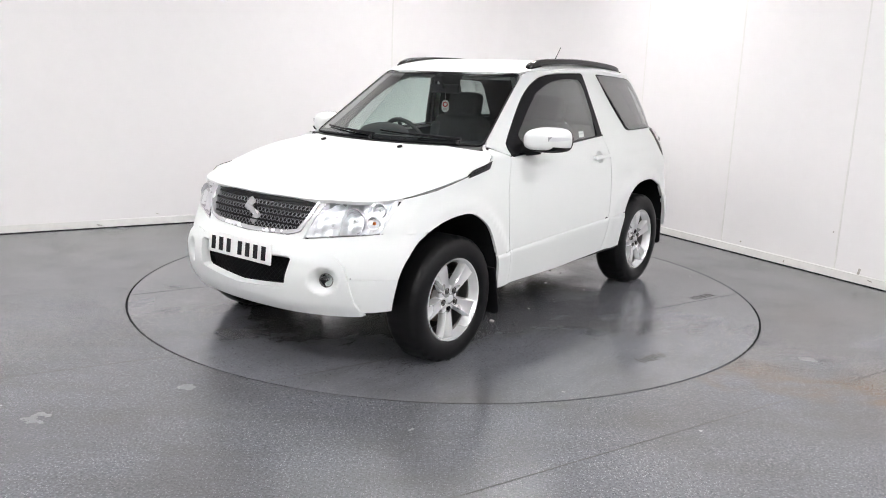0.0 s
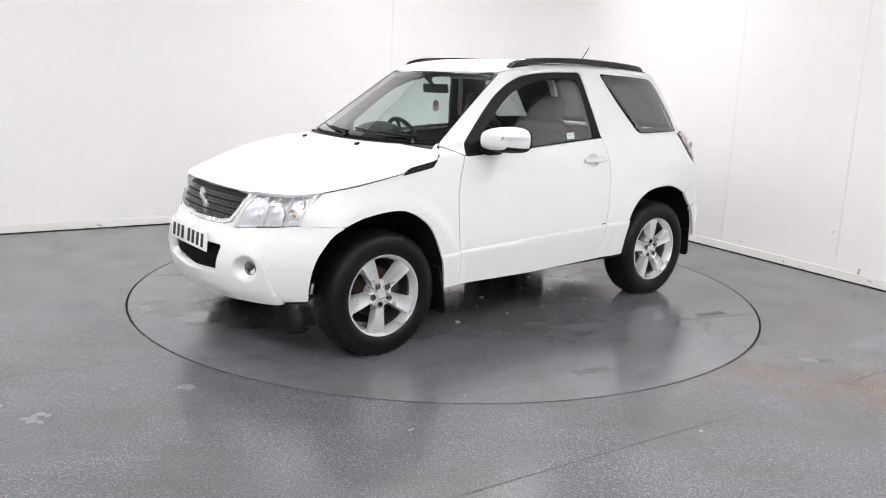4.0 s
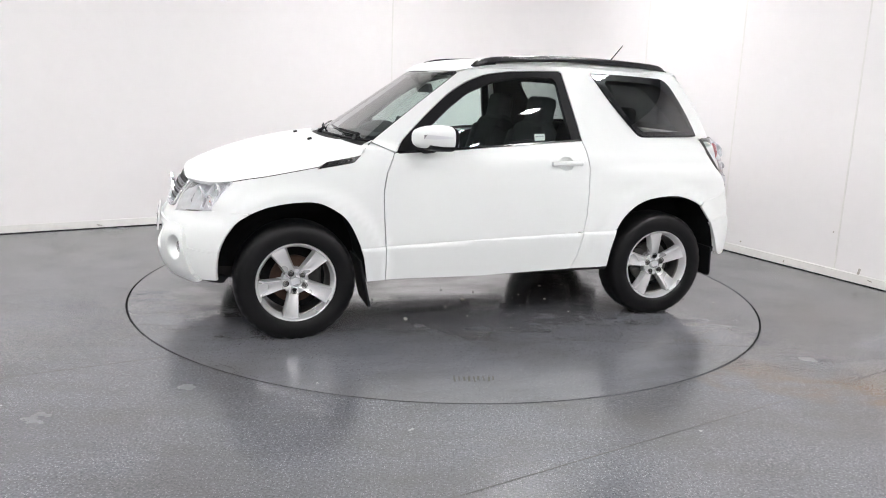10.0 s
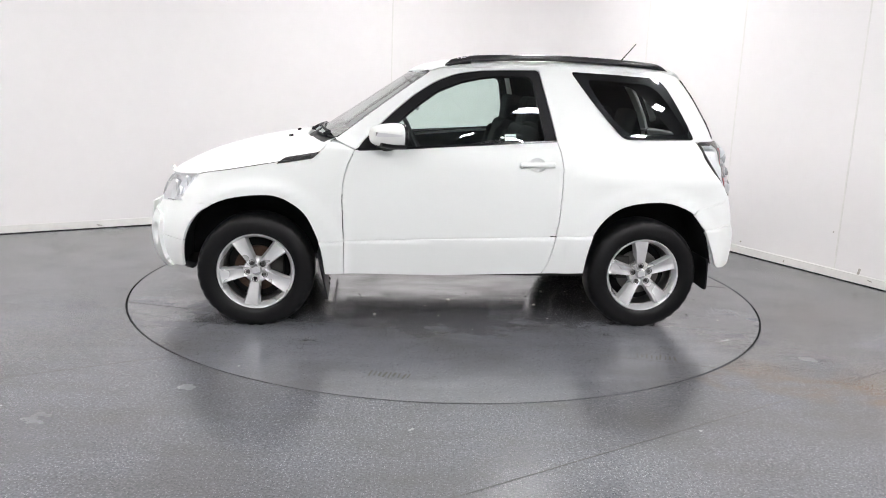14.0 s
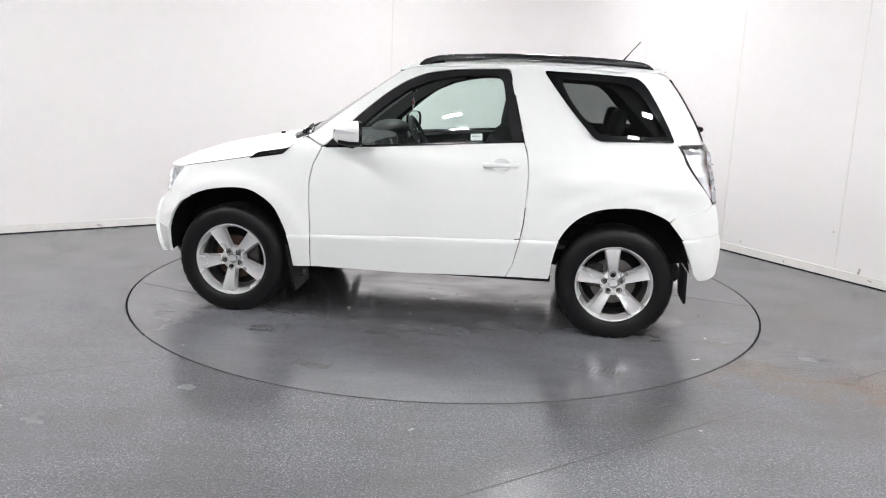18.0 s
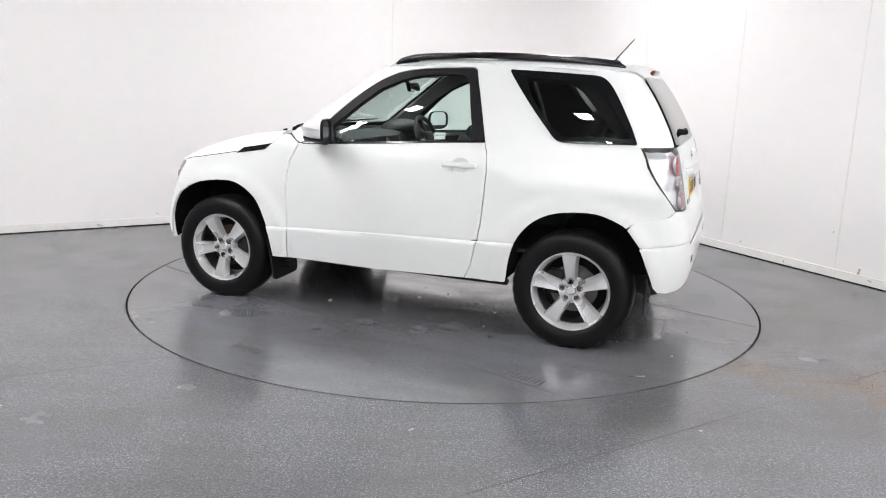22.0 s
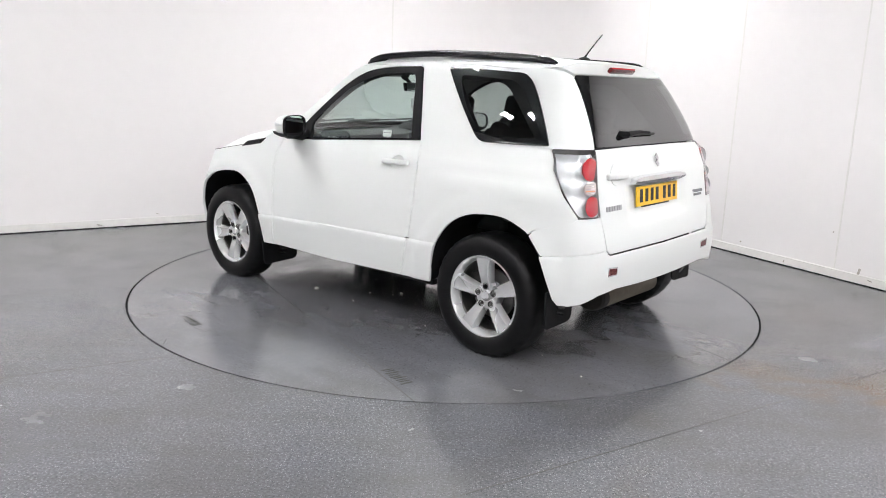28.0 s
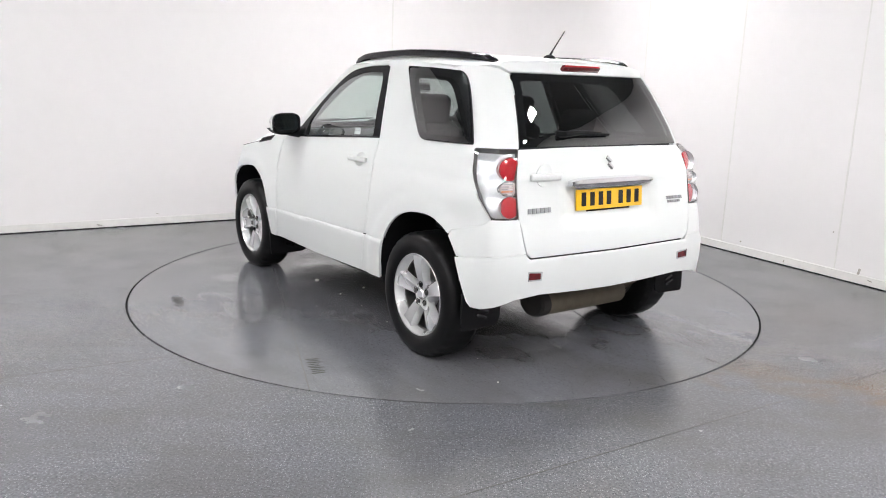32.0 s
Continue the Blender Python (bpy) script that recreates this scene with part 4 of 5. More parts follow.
    part("lamp_strip", *side(fix(b2), r), SATIN, house, "silver indicator lamp strip")


def roof_edge(x):
    return roof_map(x, 0.63).z


def build_side_frame(r):
    """Pillars, roof edge and rear quarter in one pressing."""
    top = [(0.745, 1.150), (0.447, 1.372), (0.165, 1.575), (0.10, 1.595)] + [(x, roof_edge(x) + 0.006) for x in (0.02, -0.1, -0.3, -0.6, -0.9, -1.2, -1.38)]
    rear = [(-1.52, 1.616), (-1.70, 1.611), (-1.80, 1.600), (-1.862, 1.576), (-1.858, 1.40), (-1.858, 1.20), (-1.585, 1.196), (-1.600, 1.090), (-1.667, 0.962), (-1.734, 0.8615), (-1.738, 0.853), (-1.700, 0.8255), (-1.500, 0.7725), (-1.470, 0.747)]
    arch = spline(ARCH_R[:9] + [(-1.470, 0.747)], 3)
    arch_up = [q for q in arch if q[1] > 0.602]
    door = cut(nudge(DOOR_REAR, -0.0025), groove_z, True)
    b_pillar = [(-0.634, 1.172), (-0.520, 1.593), (-0.498, 1.607)]
    loop = top + rear + arch_up[::-1][1:] + [(-0.857, groove_z(-0.857) + 0.0025)] + door[::-1] + b_pillar + nudge(spline(FRAME_TOP, 3)[::-1], 0.0025, 0.003) + [(0.66, 1.112)]
    frame = panel("side_frame", loop, skin, PAINT, car, right=r, hole=QUARTER_GLASS, step=0.045, crown=lambda s, z: 0.010 * math.tanh((0.985 - z) / 0.022) * max(0.0, min(1.0, (z - 0.84) / 0.08)) * max(0.0, min(1.0, (-s - 0.72) / 0.25)))
    low = cut(nudge(DOOR_REAR, -0.0025), groove_z, False) + [(-0.815, 0.353), (-0.822, 0.45), (-0.834, 0.52), (-0.854, groove_z(-0.854) - 0.0025)]
    panel("quarter_lower", low, skin, PAINT, frame, right=r, step=0.03, crown=proud)
    panel("quarter_window", shrink(QUARTER_GLASS, 0.004), pane_map, PRIVACY, frame, "dark privacy glass rear side window", right=r, lift=-0.004, depth=0.0, step=0.08).visible_shadow = False
    panel("window_seal", shrink(QUARTER_GLASS, 0.001), skin, GLOSSBLACK, frame, right=r, hole=shrink(QUARTER_GLASS, 0.010), lift=0.001, depth=0.012, step=0.08)
    inner = rounded([(-0.885, 1.560, 0.05), (-1.44, 1.535, 0.1), (-1.54, 1.235, 0.02), (-1.115, 1.228, 0.04), (-0.965, 1.385, 0.15)])
    panel("frit", shrink(QUARTER_GLASS, 0.009), pane_map, GLOSSBLACK, frame, "black printed glass border", right=r, hole=inner, lift=-0.008, depth=0.001, step=0.08)
    # cabin side of the pillars
    trim = [(-0.1, 1.60), (-1.40, 1.600), (-1.80, 1.57), (-1.82, 0.85), (-1.45, 0.80), (-0.70, 0.80), (-0.67, 1.17), (-0.555, 1.570), (-0.40, 1.580), (-0.24, 1.572), (-0.10, 1.557)]
    slant = [(0.725, 1.145), (0.165, 1.570), (-0.098, 1.605), (-0.098, 1.557), (0.02, 1.525), (0.13, 1.472), (0.255, 1.395), (0.38, 1.30), (0.50, 1.20), (0.58, 1.13)]
    panel("windscreen_pillar_trim", slant, skin, GREY_TRIM, frame, "grey windscreen pillar trim", right=r, lift=-0.045, depth=0.0, step=0.12)
    opening = rounded([(-0.85, 1.548, 0.05), (-1.28, 1.535, 0.08), (-1.48, 1.225, 0.03), (-1.10, 1.215, 0.06)])
    panel("pillar_trim", trim, skin, BLACK, frame, "dark cabin trim", right=r, hole=opening, lift=-0.045, depth=0.0, step=0.12)


def build_bonnet_roof():
    edge = [(0.805, 0.795), (0.835, 0.822), (0.905, 0.829), (1.045, 0.834), (1.085, 0.847), (1.14, 0.847), (1.37, 0.826), (1.555, 0.771), (1.655, 0.70), (1.727, 0.612), (1.776, 0.50), (1.798, 0.40), (1.809, 0.25), (1.814, 0.0)]
    back = [(0.955, 0.0), (0.945, 0.25), (0.915, 0.45), (0.855, 0.66), (0.798, 0.765)]
    half = spline(back, 3) + spline(edge, 3)
    loop = half + [(x, -y) for x, y in half[::-1][1:-1]]
    bonnet = panel("bonnet", loop, bonnet_map, PAINT, car, step=0.05, depth=0.02, crown=lambda x, y: 0.004 * math.exp(-((abs(y) - 0.52 - 0.06 * (1.2 - x)) / 0.035) ** 2))
    for y in (0.32, -0.32):
        bm = bmesh.new()
        p = bonnet_map(1.052, y)
        box(bm, (0.028, 0.022, 0.014), Matrix.Translation(p + Vector((0, 0, 0.007))) @ pose(0, 0, 0, 0, 12, 0), 0.005)
        part("washer_nozzle", bm, BLACK, bonnet)
    # cowl between bonnet and windscreen
    bm = bmesh.new()
    rows = []
    for y in np.linspace(-0.76, 0.76, 25):
        xb = lerp(abs(y), [q[1] for q in back], [q[0] for q in back])
        a = bonnet_map(xb + 0.02, y) + Vector((0, 0, -0.02))
        c = screen_map(max(-0.7, min(0.7, y)), 1.150)
        rows.append([bm.verts.new(v) for v in (a, a + Vector((-0.03, 0, 0.006)), Vector((c.x + 0.012, y, c.z - 0.006)), Vector((c.x - 0.06, y, c.z - 0.02)))])
    for a, b in zip(rows, rows[1:]):
        for k in range(3):
            bm.faces.new((a[k], a[k + 1], b[k + 1], b[k]))
    part("cowl", fix(bm), BLACK, car, "black plastic cowl below the windscreen")
    for k in (1, -1):                                      # painted corner between wing, bonnet and windscreen
        bm = bmesh.new()
        outer = [skin(q, z) for q, z in ((0.832, 1.108), (0.797, 1.134), (0.762, 1.147), (0.735, 1.158))]
        inner = [bonnet_map(0.835, 0.800), Vector((0.820, 0.762, 1.128)), Vector((0.790, 0.730, 1.142)), screen_map(0.700, 1.160) + Vector((0.006, 0, 0))]
        rows = [[bm.verts.new((v.x, v.y * k, v.z - 0.002)) for v in row] for row in (outer, inner)]
        for i in range(3):
            bm.faces.new((rows[0][i], rows[0][i + 1], rows[1][i + 1], rows[1][i]))
        bmesh.ops.solidify(bm, geom=bm.faces[:], thickness=0.004)
        part("pillar_base", fix(bm), PAINT, car)
    # roof
    fr = [(0.270, 0.0), (0.262, 0.2), (0.228, 0.40), (0.168, 0.535), (0.10, 0.578), (0.02, 0.602), (-0.15, 0.628)]
    re = [(-1.20, 0.632), (-1.30, 0.620), (-1.36, 0.600), (-1.40, 0.576), (-1.425, 0.53), (-1.44, 0.42), (-1.447, 0.25), (-1.45, 0.0)]
    half = spline(fr, 3) + spline(re, 3)
    roof = panel("roof", half + [(x, -y) for x, y in half[::-1][1:-1]], roof_map, PAINT, car, step=0.05, depth=0.014, crown=lambda x, y: -0.022 * max(0.0, 1 - max(0.0, screen_map(max(-0.57, min(0.57, y)), 1.577).x - x) / 0.10) ** 2)
    panel("roof_lining", [(0.20, 0.45), (0.0, 0.58), (-1.38, 0.57), (-1.44, 0.0), (-1.38, -0.57), (0.0, -0.58), (0.20, -0.45), (0.235, 0.0)], roof_map, LINING, roof, "grey cloth roof lining", lift=-0.045, depth=0.0, step=0.2)
    # windscreen with black printed border
    scr = rounded([(0.700, 1.156, 0.03), (0.572, 1.577, 0.04), (-0.572, 1.577, 0.04), (-0.700, 1.156, 0.03)])
    screen = panel("windscreen", scr, screen_map, GLASS, car, "green-tinted windscreen", depth=0.0, lift=0.0, step=0.08)
    screen.visible_shadow = False
    clear = rounded([(0.690, 1.178, 0.04), (0.567, 1.562, 0.04), (-0.567, 1.562, 0.04), (-0.690, 1.178, 0.04)])
    panel("border", shrink(scr, 0.001), screen_map, GLOSSBLACK, screen, "black printed border", hole=clear, lift=-0.004, depth=0.001, step=0.08)
    panel("seal", shrink(scr, -0.005), screen_map, BLACK, screen, hole=shrink(scr, 0.002), lift=0.002, depth=0.012, step=0.08)
    # wipers
    for pivot, tip in (((0.57, 1.165), (-0.02, 1.19)), ((-0.03, 1.162), (-0.58, 1.185))):
        a, n = on_skin(screen_map, *pivot, 0.022)
        b, n2 = on_skin(screen_map, *tip, 0.016)
        mid = [on_skin(screen_map, pivot[0] + (tip[0] - pivot[0]) * t, pivot[1] + (tip[1] - pivot[1]) * t, 0.022) for t in (0.25, 0.5, 0.75)]
        wiper = part("wiper", tube(bmesh.new(), [a + Vector((0.03, 0, -0.02)), a] + [m[0] for m in mid[:2]], [0.011, 0.010, 0.008, 0.006], 8), BLACK, car, "black windscreen wiper")
        part("blade", tube(bmesh.new(), [on_skin(screen_map, pivot[0] + (tip[0] - pivot[0]) * t, pivot[1] + (tip[1] - pivot[1]) * t + 0.004, 0.010)[0] for t in np.linspace(0.05, 1.0, 9)], 0.006, 6), GLOSSBLACK, wiper)
        part("pivot_cap", tube(bmesh.new(), [a + Vector((0.03, 0, -0.030)), a + Vector((0.026, 0, -0.006))], [0.017, 0.011], 10), GLOSSBLACK, wiper)
    # rails
    path = [(0.075, 0.552, 1.606), (0.045, 0.555, 1.628), (0.0, 0.557, 1.645), (-0.1, 0.56, 1.664), (-0.35, 0.56, 1.678), (-0.65, 0.557, 1.684), (-1.0, 0.546, 1.675), (-1.25, 0.53, 1.660), (-1.34, 0.518, 1.648), (-1.385, 0.51, 1.634)]
    for r in SIDES:
        bm = bmesh.new()
        rows = []
        pts = spline(path, 4)
        for i, p in enumerate(pts):
            w = 0.022 * min(1.0, 0.35 + min(i, len(pts) - 1 - i) * 0.16)
            t = 0.019 * min(1.0, 0.3 + min(i, len(pts) - 1 - i) * 0.14)
            prof = [(-1, -1), (-1, 0.35), (-0.6, 0.9), (0.3, 1.0), (0.85, 0.7), (1.15, -0.1), (1.1, -1)]
            rows.append([bm.verts.new((p[0], p[1] + w * a, p[2] + t * b - 0.002)) for a, b in prof])
        for a, b in zip(rows, rows[1:]):
            for k in range(len(prof)):
                bm.faces.new((a[k], a[(k + 1) % len(prof)], b[(k + 1) % len(prof)], b[k]))
        bm.faces.new(rows[0])
        bm.faces.new(rows[-1])
        bm = fix(bm)
        rail = part("roof_rail", *side(bm, r), GLOSSBLACK, car, "black roof rail")
        for x in (-0.02, -1.30):
            q = min(pts, key=lambda p: abs(p[0] - x))
            b2 = box(bmesh.new(), (0.16, 0.036, 0.045), pose(q[0], q[1], q[2] - 0.030, 0, 10 if x > -1 else -10, 0), 0.01)
            part("rail_foot", *side(b2, r), BLACK, rail)
    # aerial
    p = roof_map(-1.235, 0.0)
    bm = bmesh.new()
    bmesh.ops.create_uvsphere(bm, u_segments=14, v_segments=8, radius=0.036, matrix=Matrix.Translation(p) @ Matrix.Diagonal((1.2, 0.8, 0.55, 1)))
    aerial = part("aerial", bm, BLACK, car, "black roof aerial")
    part("rod", tube(bmesh.new(), [p + Vector((0, 0, 0.01)), p + Vector((-0.03, 0, 0.05)), p + Vector((-0.115, 0, 0.150))], [0.008, 0.0042, 0.0028], 6), GLOSSBLACK, aerial)


def build_tail():
    # tailgate below the glass, with a scooped plate recess
    loop = [(-1.856, 1.192), (-1.877, 1.0), (-1.894, 0.85), (-1.922, 0.72), (-1.935, 0.675), (-1.965, 0.652), (SR, 0.644), (SR, 1.197), (-2.2, 1.198)]

    def recess(s, z):
        u, v, w = (max(0.0, min(1.0, q)) for q in ((-s - 2.15) / 0.12, (z - 0.77) / 0.09, (1.025 - z) / 0.04))
        u, v = u * u * (3 - 2 * u), v * v * (3 - 2 * v) * w * w * (3 - 2 * w)
        return -0.028 * u * v + 0.006 * math.exp(-((z - 1.04) / 0.04) ** 2)
    gate = panel("tailgate", loop, skin, PAINT, car, "white tailgate", both=True, step=0.035, depth=0.02, crown=recess)
    glass_loop = rounded([(-1.868, 1.574, 0.01), (SR, 1.574), (SR, 1.204), (-1.862, 1.204, 0.01)])
    pane = panel("rear_window", glass_loop, skin, REAR_GLASS, gate, "dark tinted rear window", both=True, lift=0.001, depth=0.0, step=0.08)
    pane.visible_shadow = False
    clear = rounded([(-1.95, 1.535, 0.03), (SR, 1.535), (SR, 1.240), (-1.93, 1.240, 0.03)])
    ring = [(-1.868, 1.574), (SR, 1.574), (SR, 1.540), (-1.945, 1.538), (-1.925, 1.525), (-1.905, 1.260), (-1.925, 1.245), (SR, 1.240), (SR, 1.204), (-1.862, 1.204)]
    panel("border", ring, skin, GLOSSBLACK, pane, "black printed border", both=True, lift=-0.004, depth=0.001, step=0.08)
    top = [(-1.862, 1.580), (-1.80, 1.604), (-1.74, 1.612), (-1.80, 1.622), (-1.95, 1.632), (SR, 1.640), (SR, 1.578)]
    panel("gate_top", top, skin, PAINT, gate, both=True, lift=0.002, depth=0.03, step=0.05)
    brake = part("brake_lamp", box(bmesh.new(), (0.022, 0.285, 0.048), pose(smooth(1.603, ZR, XR) - 0.008, 0, 1.604, 0, -40, 0), 0.006), DARKRED, gate, "red high brake lamp")
    part("lens", box(bmesh.new(), (0.006, 0.268, 0.038), pose(smooth(1.603, ZR, XR) - 0.018, 0, 1.611, 0, -40, 0), 0.002), RED, brake)
    # rear wiper
    a, n = on_skin(skin, -2.175, 1.262, 0.012)
    wiper = part("rear_wiper", tube(bmesh.new(), [a + Vector((0.03, 0.02, 0)), a + Vector((-0.02, 0.0, 0)), on_skin(skin, -2.35, 1.266, 0.02)[0], on_skin(skin, -2.50, 1.262, 0.016)[0]], [0.02, 0.017, 0.012, 0.007], 8), BLACK, gate, "black rear wiper")
    blade = [on_skin(skin, s, 1.256, 0.012)[0] for s in (-2.20, -2.35, -2.50)]
    blade += [Vector((p.x, -p.y, p.z)) for p in [on_skin(skin, s, 1.256, 0.012)[0] for s in (-2.52,)]]
    part("blade", tube(bmesh.new(), blade, 0.007, 6), GLOSSBLACK, wiper)
    # handle, garnish, badges, plate
    bm = bmesh.new()
    p, n = on_skin(skin, -2.055, 1.050, 0.016)
    box(bm, (0.024, 0.205, 0.036), Matrix.Translation(p) @ pose(0, 0, 0, 0, -8, -3), 0.011, 3)
    handle = part("gate_handle", bm, PAINT, gate, "white tailgate handle")
    panel("cup", [(-2.050 + 0.055 * math.cos(k * math.pi / 12), 1.062 + 0.058 * math.sin(k * math.pi / 12)) for k in range(24)], skin, PAINT, handle, lift=0.003, depth=0.006, step=0.012,
          crown=lambda s, z: 0.005 * (((s + 2.05) / 0.055) ** 2 + ((z - 1.062) / 0.058) ** 2))
    bm = bmesh.new()
    rows = []
    for y in np.linspace(-0.315, 0.315, 19):
        k = abs(y) / 0.315
        p = smooth(1.01, ZR, XR) - 0.004
        h = 0.030 * (1 - 0.55 * k ** 6)
        rows.append([bm.verts.new(v) for v in ((p + 0.015, y, 1.012 + h), (p - 0.026, y, 1.012 + h * 0.75), (p - 0.034, y, 1.012), (p - 0.024, y, 1.012 - h * 0.8), (p + 0.015, y, 1.012 - h))])
    for a, b in zip(rows, rows[1:]):
        for k in range(5):
            bm.faces.new((a[k], a[(k + 1) % 5], b[(k + 1) % 5], b[k]))
    bm.faces.new(rows[0])
    bm.faces.new(rows[-1])
    part("garnish", fix(bm), CHROME, gate, "chrome bar above the plate")
    xg = smooth(1.11, ZR, XR) - 0.010
    for k in (-1, 1):
        bm = box(bmesh.new(), (0.008, 0.052, 0.024), pose(0, 0, 0), 0.003)
        bm.transform(Matrix.Translation((xg, 0.008 * k, 1.112 + 0.017 * k)) @ pose(0, 0, 0, 38, -8, 0))
        part("emblem_bar", bm, CHROME, gate, "plain slanted chrome emblem bar")
    xp = smooth(0.92, ZR, XR) - 0.004
    plate = part("rear_plate", box(bmesh.new(), (0.008, 0.520, 0.111), pose(xp + 0.012, 0, 0.921, 0, 5, 0), 0.003), PLATE_Y, gate, "yellow rear number plate with dark bars")
    for y in (0.205, 0.140, 0.075, 0.012, -0.082, -0.147, -0.212):
        part("character_bar", box(bmesh.new(), (0.002, 0.034, 0.074), pose(xp + 0.0072, y, 0.924, 0, 5, 0)), GLOSSBLACK, plate, smooth_faces=False)
    part("plate_holder", box(bmesh.new(), (0.008, 0.34, 0.016), pose(xp + 0.018, 0, 0.862, 0, 5, 0), 0.002), GLOSSBLACK, plate)
    for s0, s1, z, h, flip in ((-1.945, -2.105, 0.886, 0.026, False), (-1.96, -2.10, 0.896, 0.018, True), (-1.98, -2.09, 0.874, 0.014, True)):
        n = 6 if not flip else 5
        for k in range(n):
            a = s0 + (s1 - s0) * k / n
            b = s0 + (s1 - s0) * (k + 0.72) / n
            panel("badge_bar", [(a, z - h / 2), (b, z - h / 2), (b, z + h / 2), (a, z + h / 2)], skin, GREY, gate, right=flip, lift=0.008, depth=0.006)
    # bumper
    lead = [(-1.500, 0.7695), (-1.702, 0.8225), (-1.738, 0.8505), (-1.893, 0.8485), (-1.914, 0.72), (-1.934, 0.664), (-1.955, 0.645), (SR, 0.638)]
    low = [(SR, 0.435), (-2.30, 0.440), (-2.02, 0.455), (-1.86, 0.445), (-1.76, 0.412), (-1.70, 0.397), (-1.655, 0.400), (-1.628, 0.425)]

    def lower_lip(s, z):
        return 0.012 * max(0.0, min(1.0, (0.655 - z) / 0.02))
    top_loop = lead[:5] + [(-1.928, 0.676), (-1.75, 0.672), (-1.542, 0.645)] + [(-1.530, 0.660), (-1.475, 0.738)]
    bumper = panel("rear_bumper", [(-1.540, 0.641), (-1.75, 0.669), (-1.926, 0.673), (-1.936, 0.660)] + lead[6:] + low + [(-1.578, 0.543)], skin, PAINT, car, "white rear bumper", both=True, step=0.04, depth=0.03, crown=lower_lip)
    for r in SIDES:
        panel("bumper_top", top_loop, skin, PAINT, bumper, right=r, step=0.04, depth=0.02)
        refl = panel("reflector", rounded([(-1.942, 0.541, 0.006), (-2.018, 0.538, 0.006), (-2.018, 0.570, 0.006), (-1.942, 0.578, 0.006)]), skin, DARKRED, bumper, "small dark red reflector", right=r, lift=0.0145, depth=0.006)
        panel("rim", rounded([(-1.936, 0.534, 0.006), (-2.026, 0.531, 0.006), (-2.030, 0.577, 0.006), (-1.936, 0.585, 0.006)]), skin, GREY, refl, right=r, lift=0.0135, depth=0.004)


def build_tail_lamp(r):
    """Clear corner lamp: red and clear domes facing the rear, set in silver funnels."""
    lamp = part("tail_lamp", *side(sheet(shrink(TAIL_LAMP, 0.003), skin, depth=0.0, lift=-0.034, step=0.03, crown=lambda s, z: 0.012 * abs(math.sin(math.pi * (z - 0.858) / 0.110)) ** 0.7 + 0.006 * math.exp(-((s + 1.70) / 0.03) ** 2)), r), SILVER, car, "clear tail lamp with red lenses and silver reflectors")
    panel("lamp_rim", TAIL_LAMP, skin, STEEL, lamp, right=r, hole=shrink(TAIL_LAMP, 0.003), lift=0.003, depth=0.04)
    for z, hw, hh, mat, lab in ((1.100, 0.058, 0.058, RED, "round red lens"), (1.004, 0.050, 0.036, MIDLENS, "clear ribbed middle lens"), (0.911, 0.050, 0.054, RED, "round red lens")):
        p, n0 = on_skin(skin, -1.836 + (1.0 - z) * -0.10, z, -0.014)
        n = Vector((-0.965, 0.22, 0.12)).normalized()
        a = Vector((0, 0, 1)).cross(n).normalized()
        a = a if a.y > 0 else -a
        up = a.cross(n)
        up = up if up.z > 0 else -up
        bm = bmesh.new()
        rings = [[bm.verts.new(p + n * o + a * (hw * q * math.cos(t)) + up * (hh * q * math.sin(t))) for t in (2 * math.pi * k / 28 for k in range(28))] for q, o in ((1.0, -0.004), (1.0, 0.0), (0.92, 0.003), (0.7, 0.006), (0.35, 0.008), (0.02, 0.0085))]
        for i, j in zip(rings, rings[1:]):
            for k in range(28):
                bm.faces.new((i[k], i[(k + 1) % 28], j[(k + 1) % 28], j[k]))
        part("lens", *side(fix(bm), r), mat, lamp, lab)
        bm = bmesh.new()                                   # funnel, open towards the rear
        rings = []
        for q, o in ((1.0, -0.004), (1.06, 0.010), (1.12, 0.022)):
            ring = []
            for t in (2 * math.pi * k / 28 for k in range(28)):
                w = 1 + (q - 1) * (1 + 3.2 * max(0.0, math.cos(t))) * (0.3 if math.cos(t) < 0 else 1)
                ring.append(bm.verts.new(p + n * (o * (0.2 + 0.8 * max(0.0, math.cos(t)))) + a * (hw * w * math.cos(t)) + up * (hh * (1 + (q - 1) * 0.8) * math.sin(t))))
            rings.append(ring)
        for i, j in zip(rings, rings[1:]):
            for k in range(28):
                bm.faces.new((i[k], i[(k + 1) % 28], j[(k + 1) % 28], j[k]))
        part("bezel", *side(fix(bm), r), SATIN, lamp, "silver funnel round the lens")
    for k in range(5):
        z = 0.978 + 0.012 * k
        panel("rib", [(-1.790, z - 0.003), (-1.852, z - 0.003), (-1.852, z + 0.002), (-1.790, z + 0.002)], skin, AMBER if k == 1 else SATIN, lamp, right=r, lift=-0.002, depth=0.004)
    panel("cover", shrink(TAIL_LAMP, 0.004), skin, LAMP_CLEAR, lamp, "clear lamp cover", right=r, lift=0.004, depth=0.0, step=0.03).visible_shadow = False


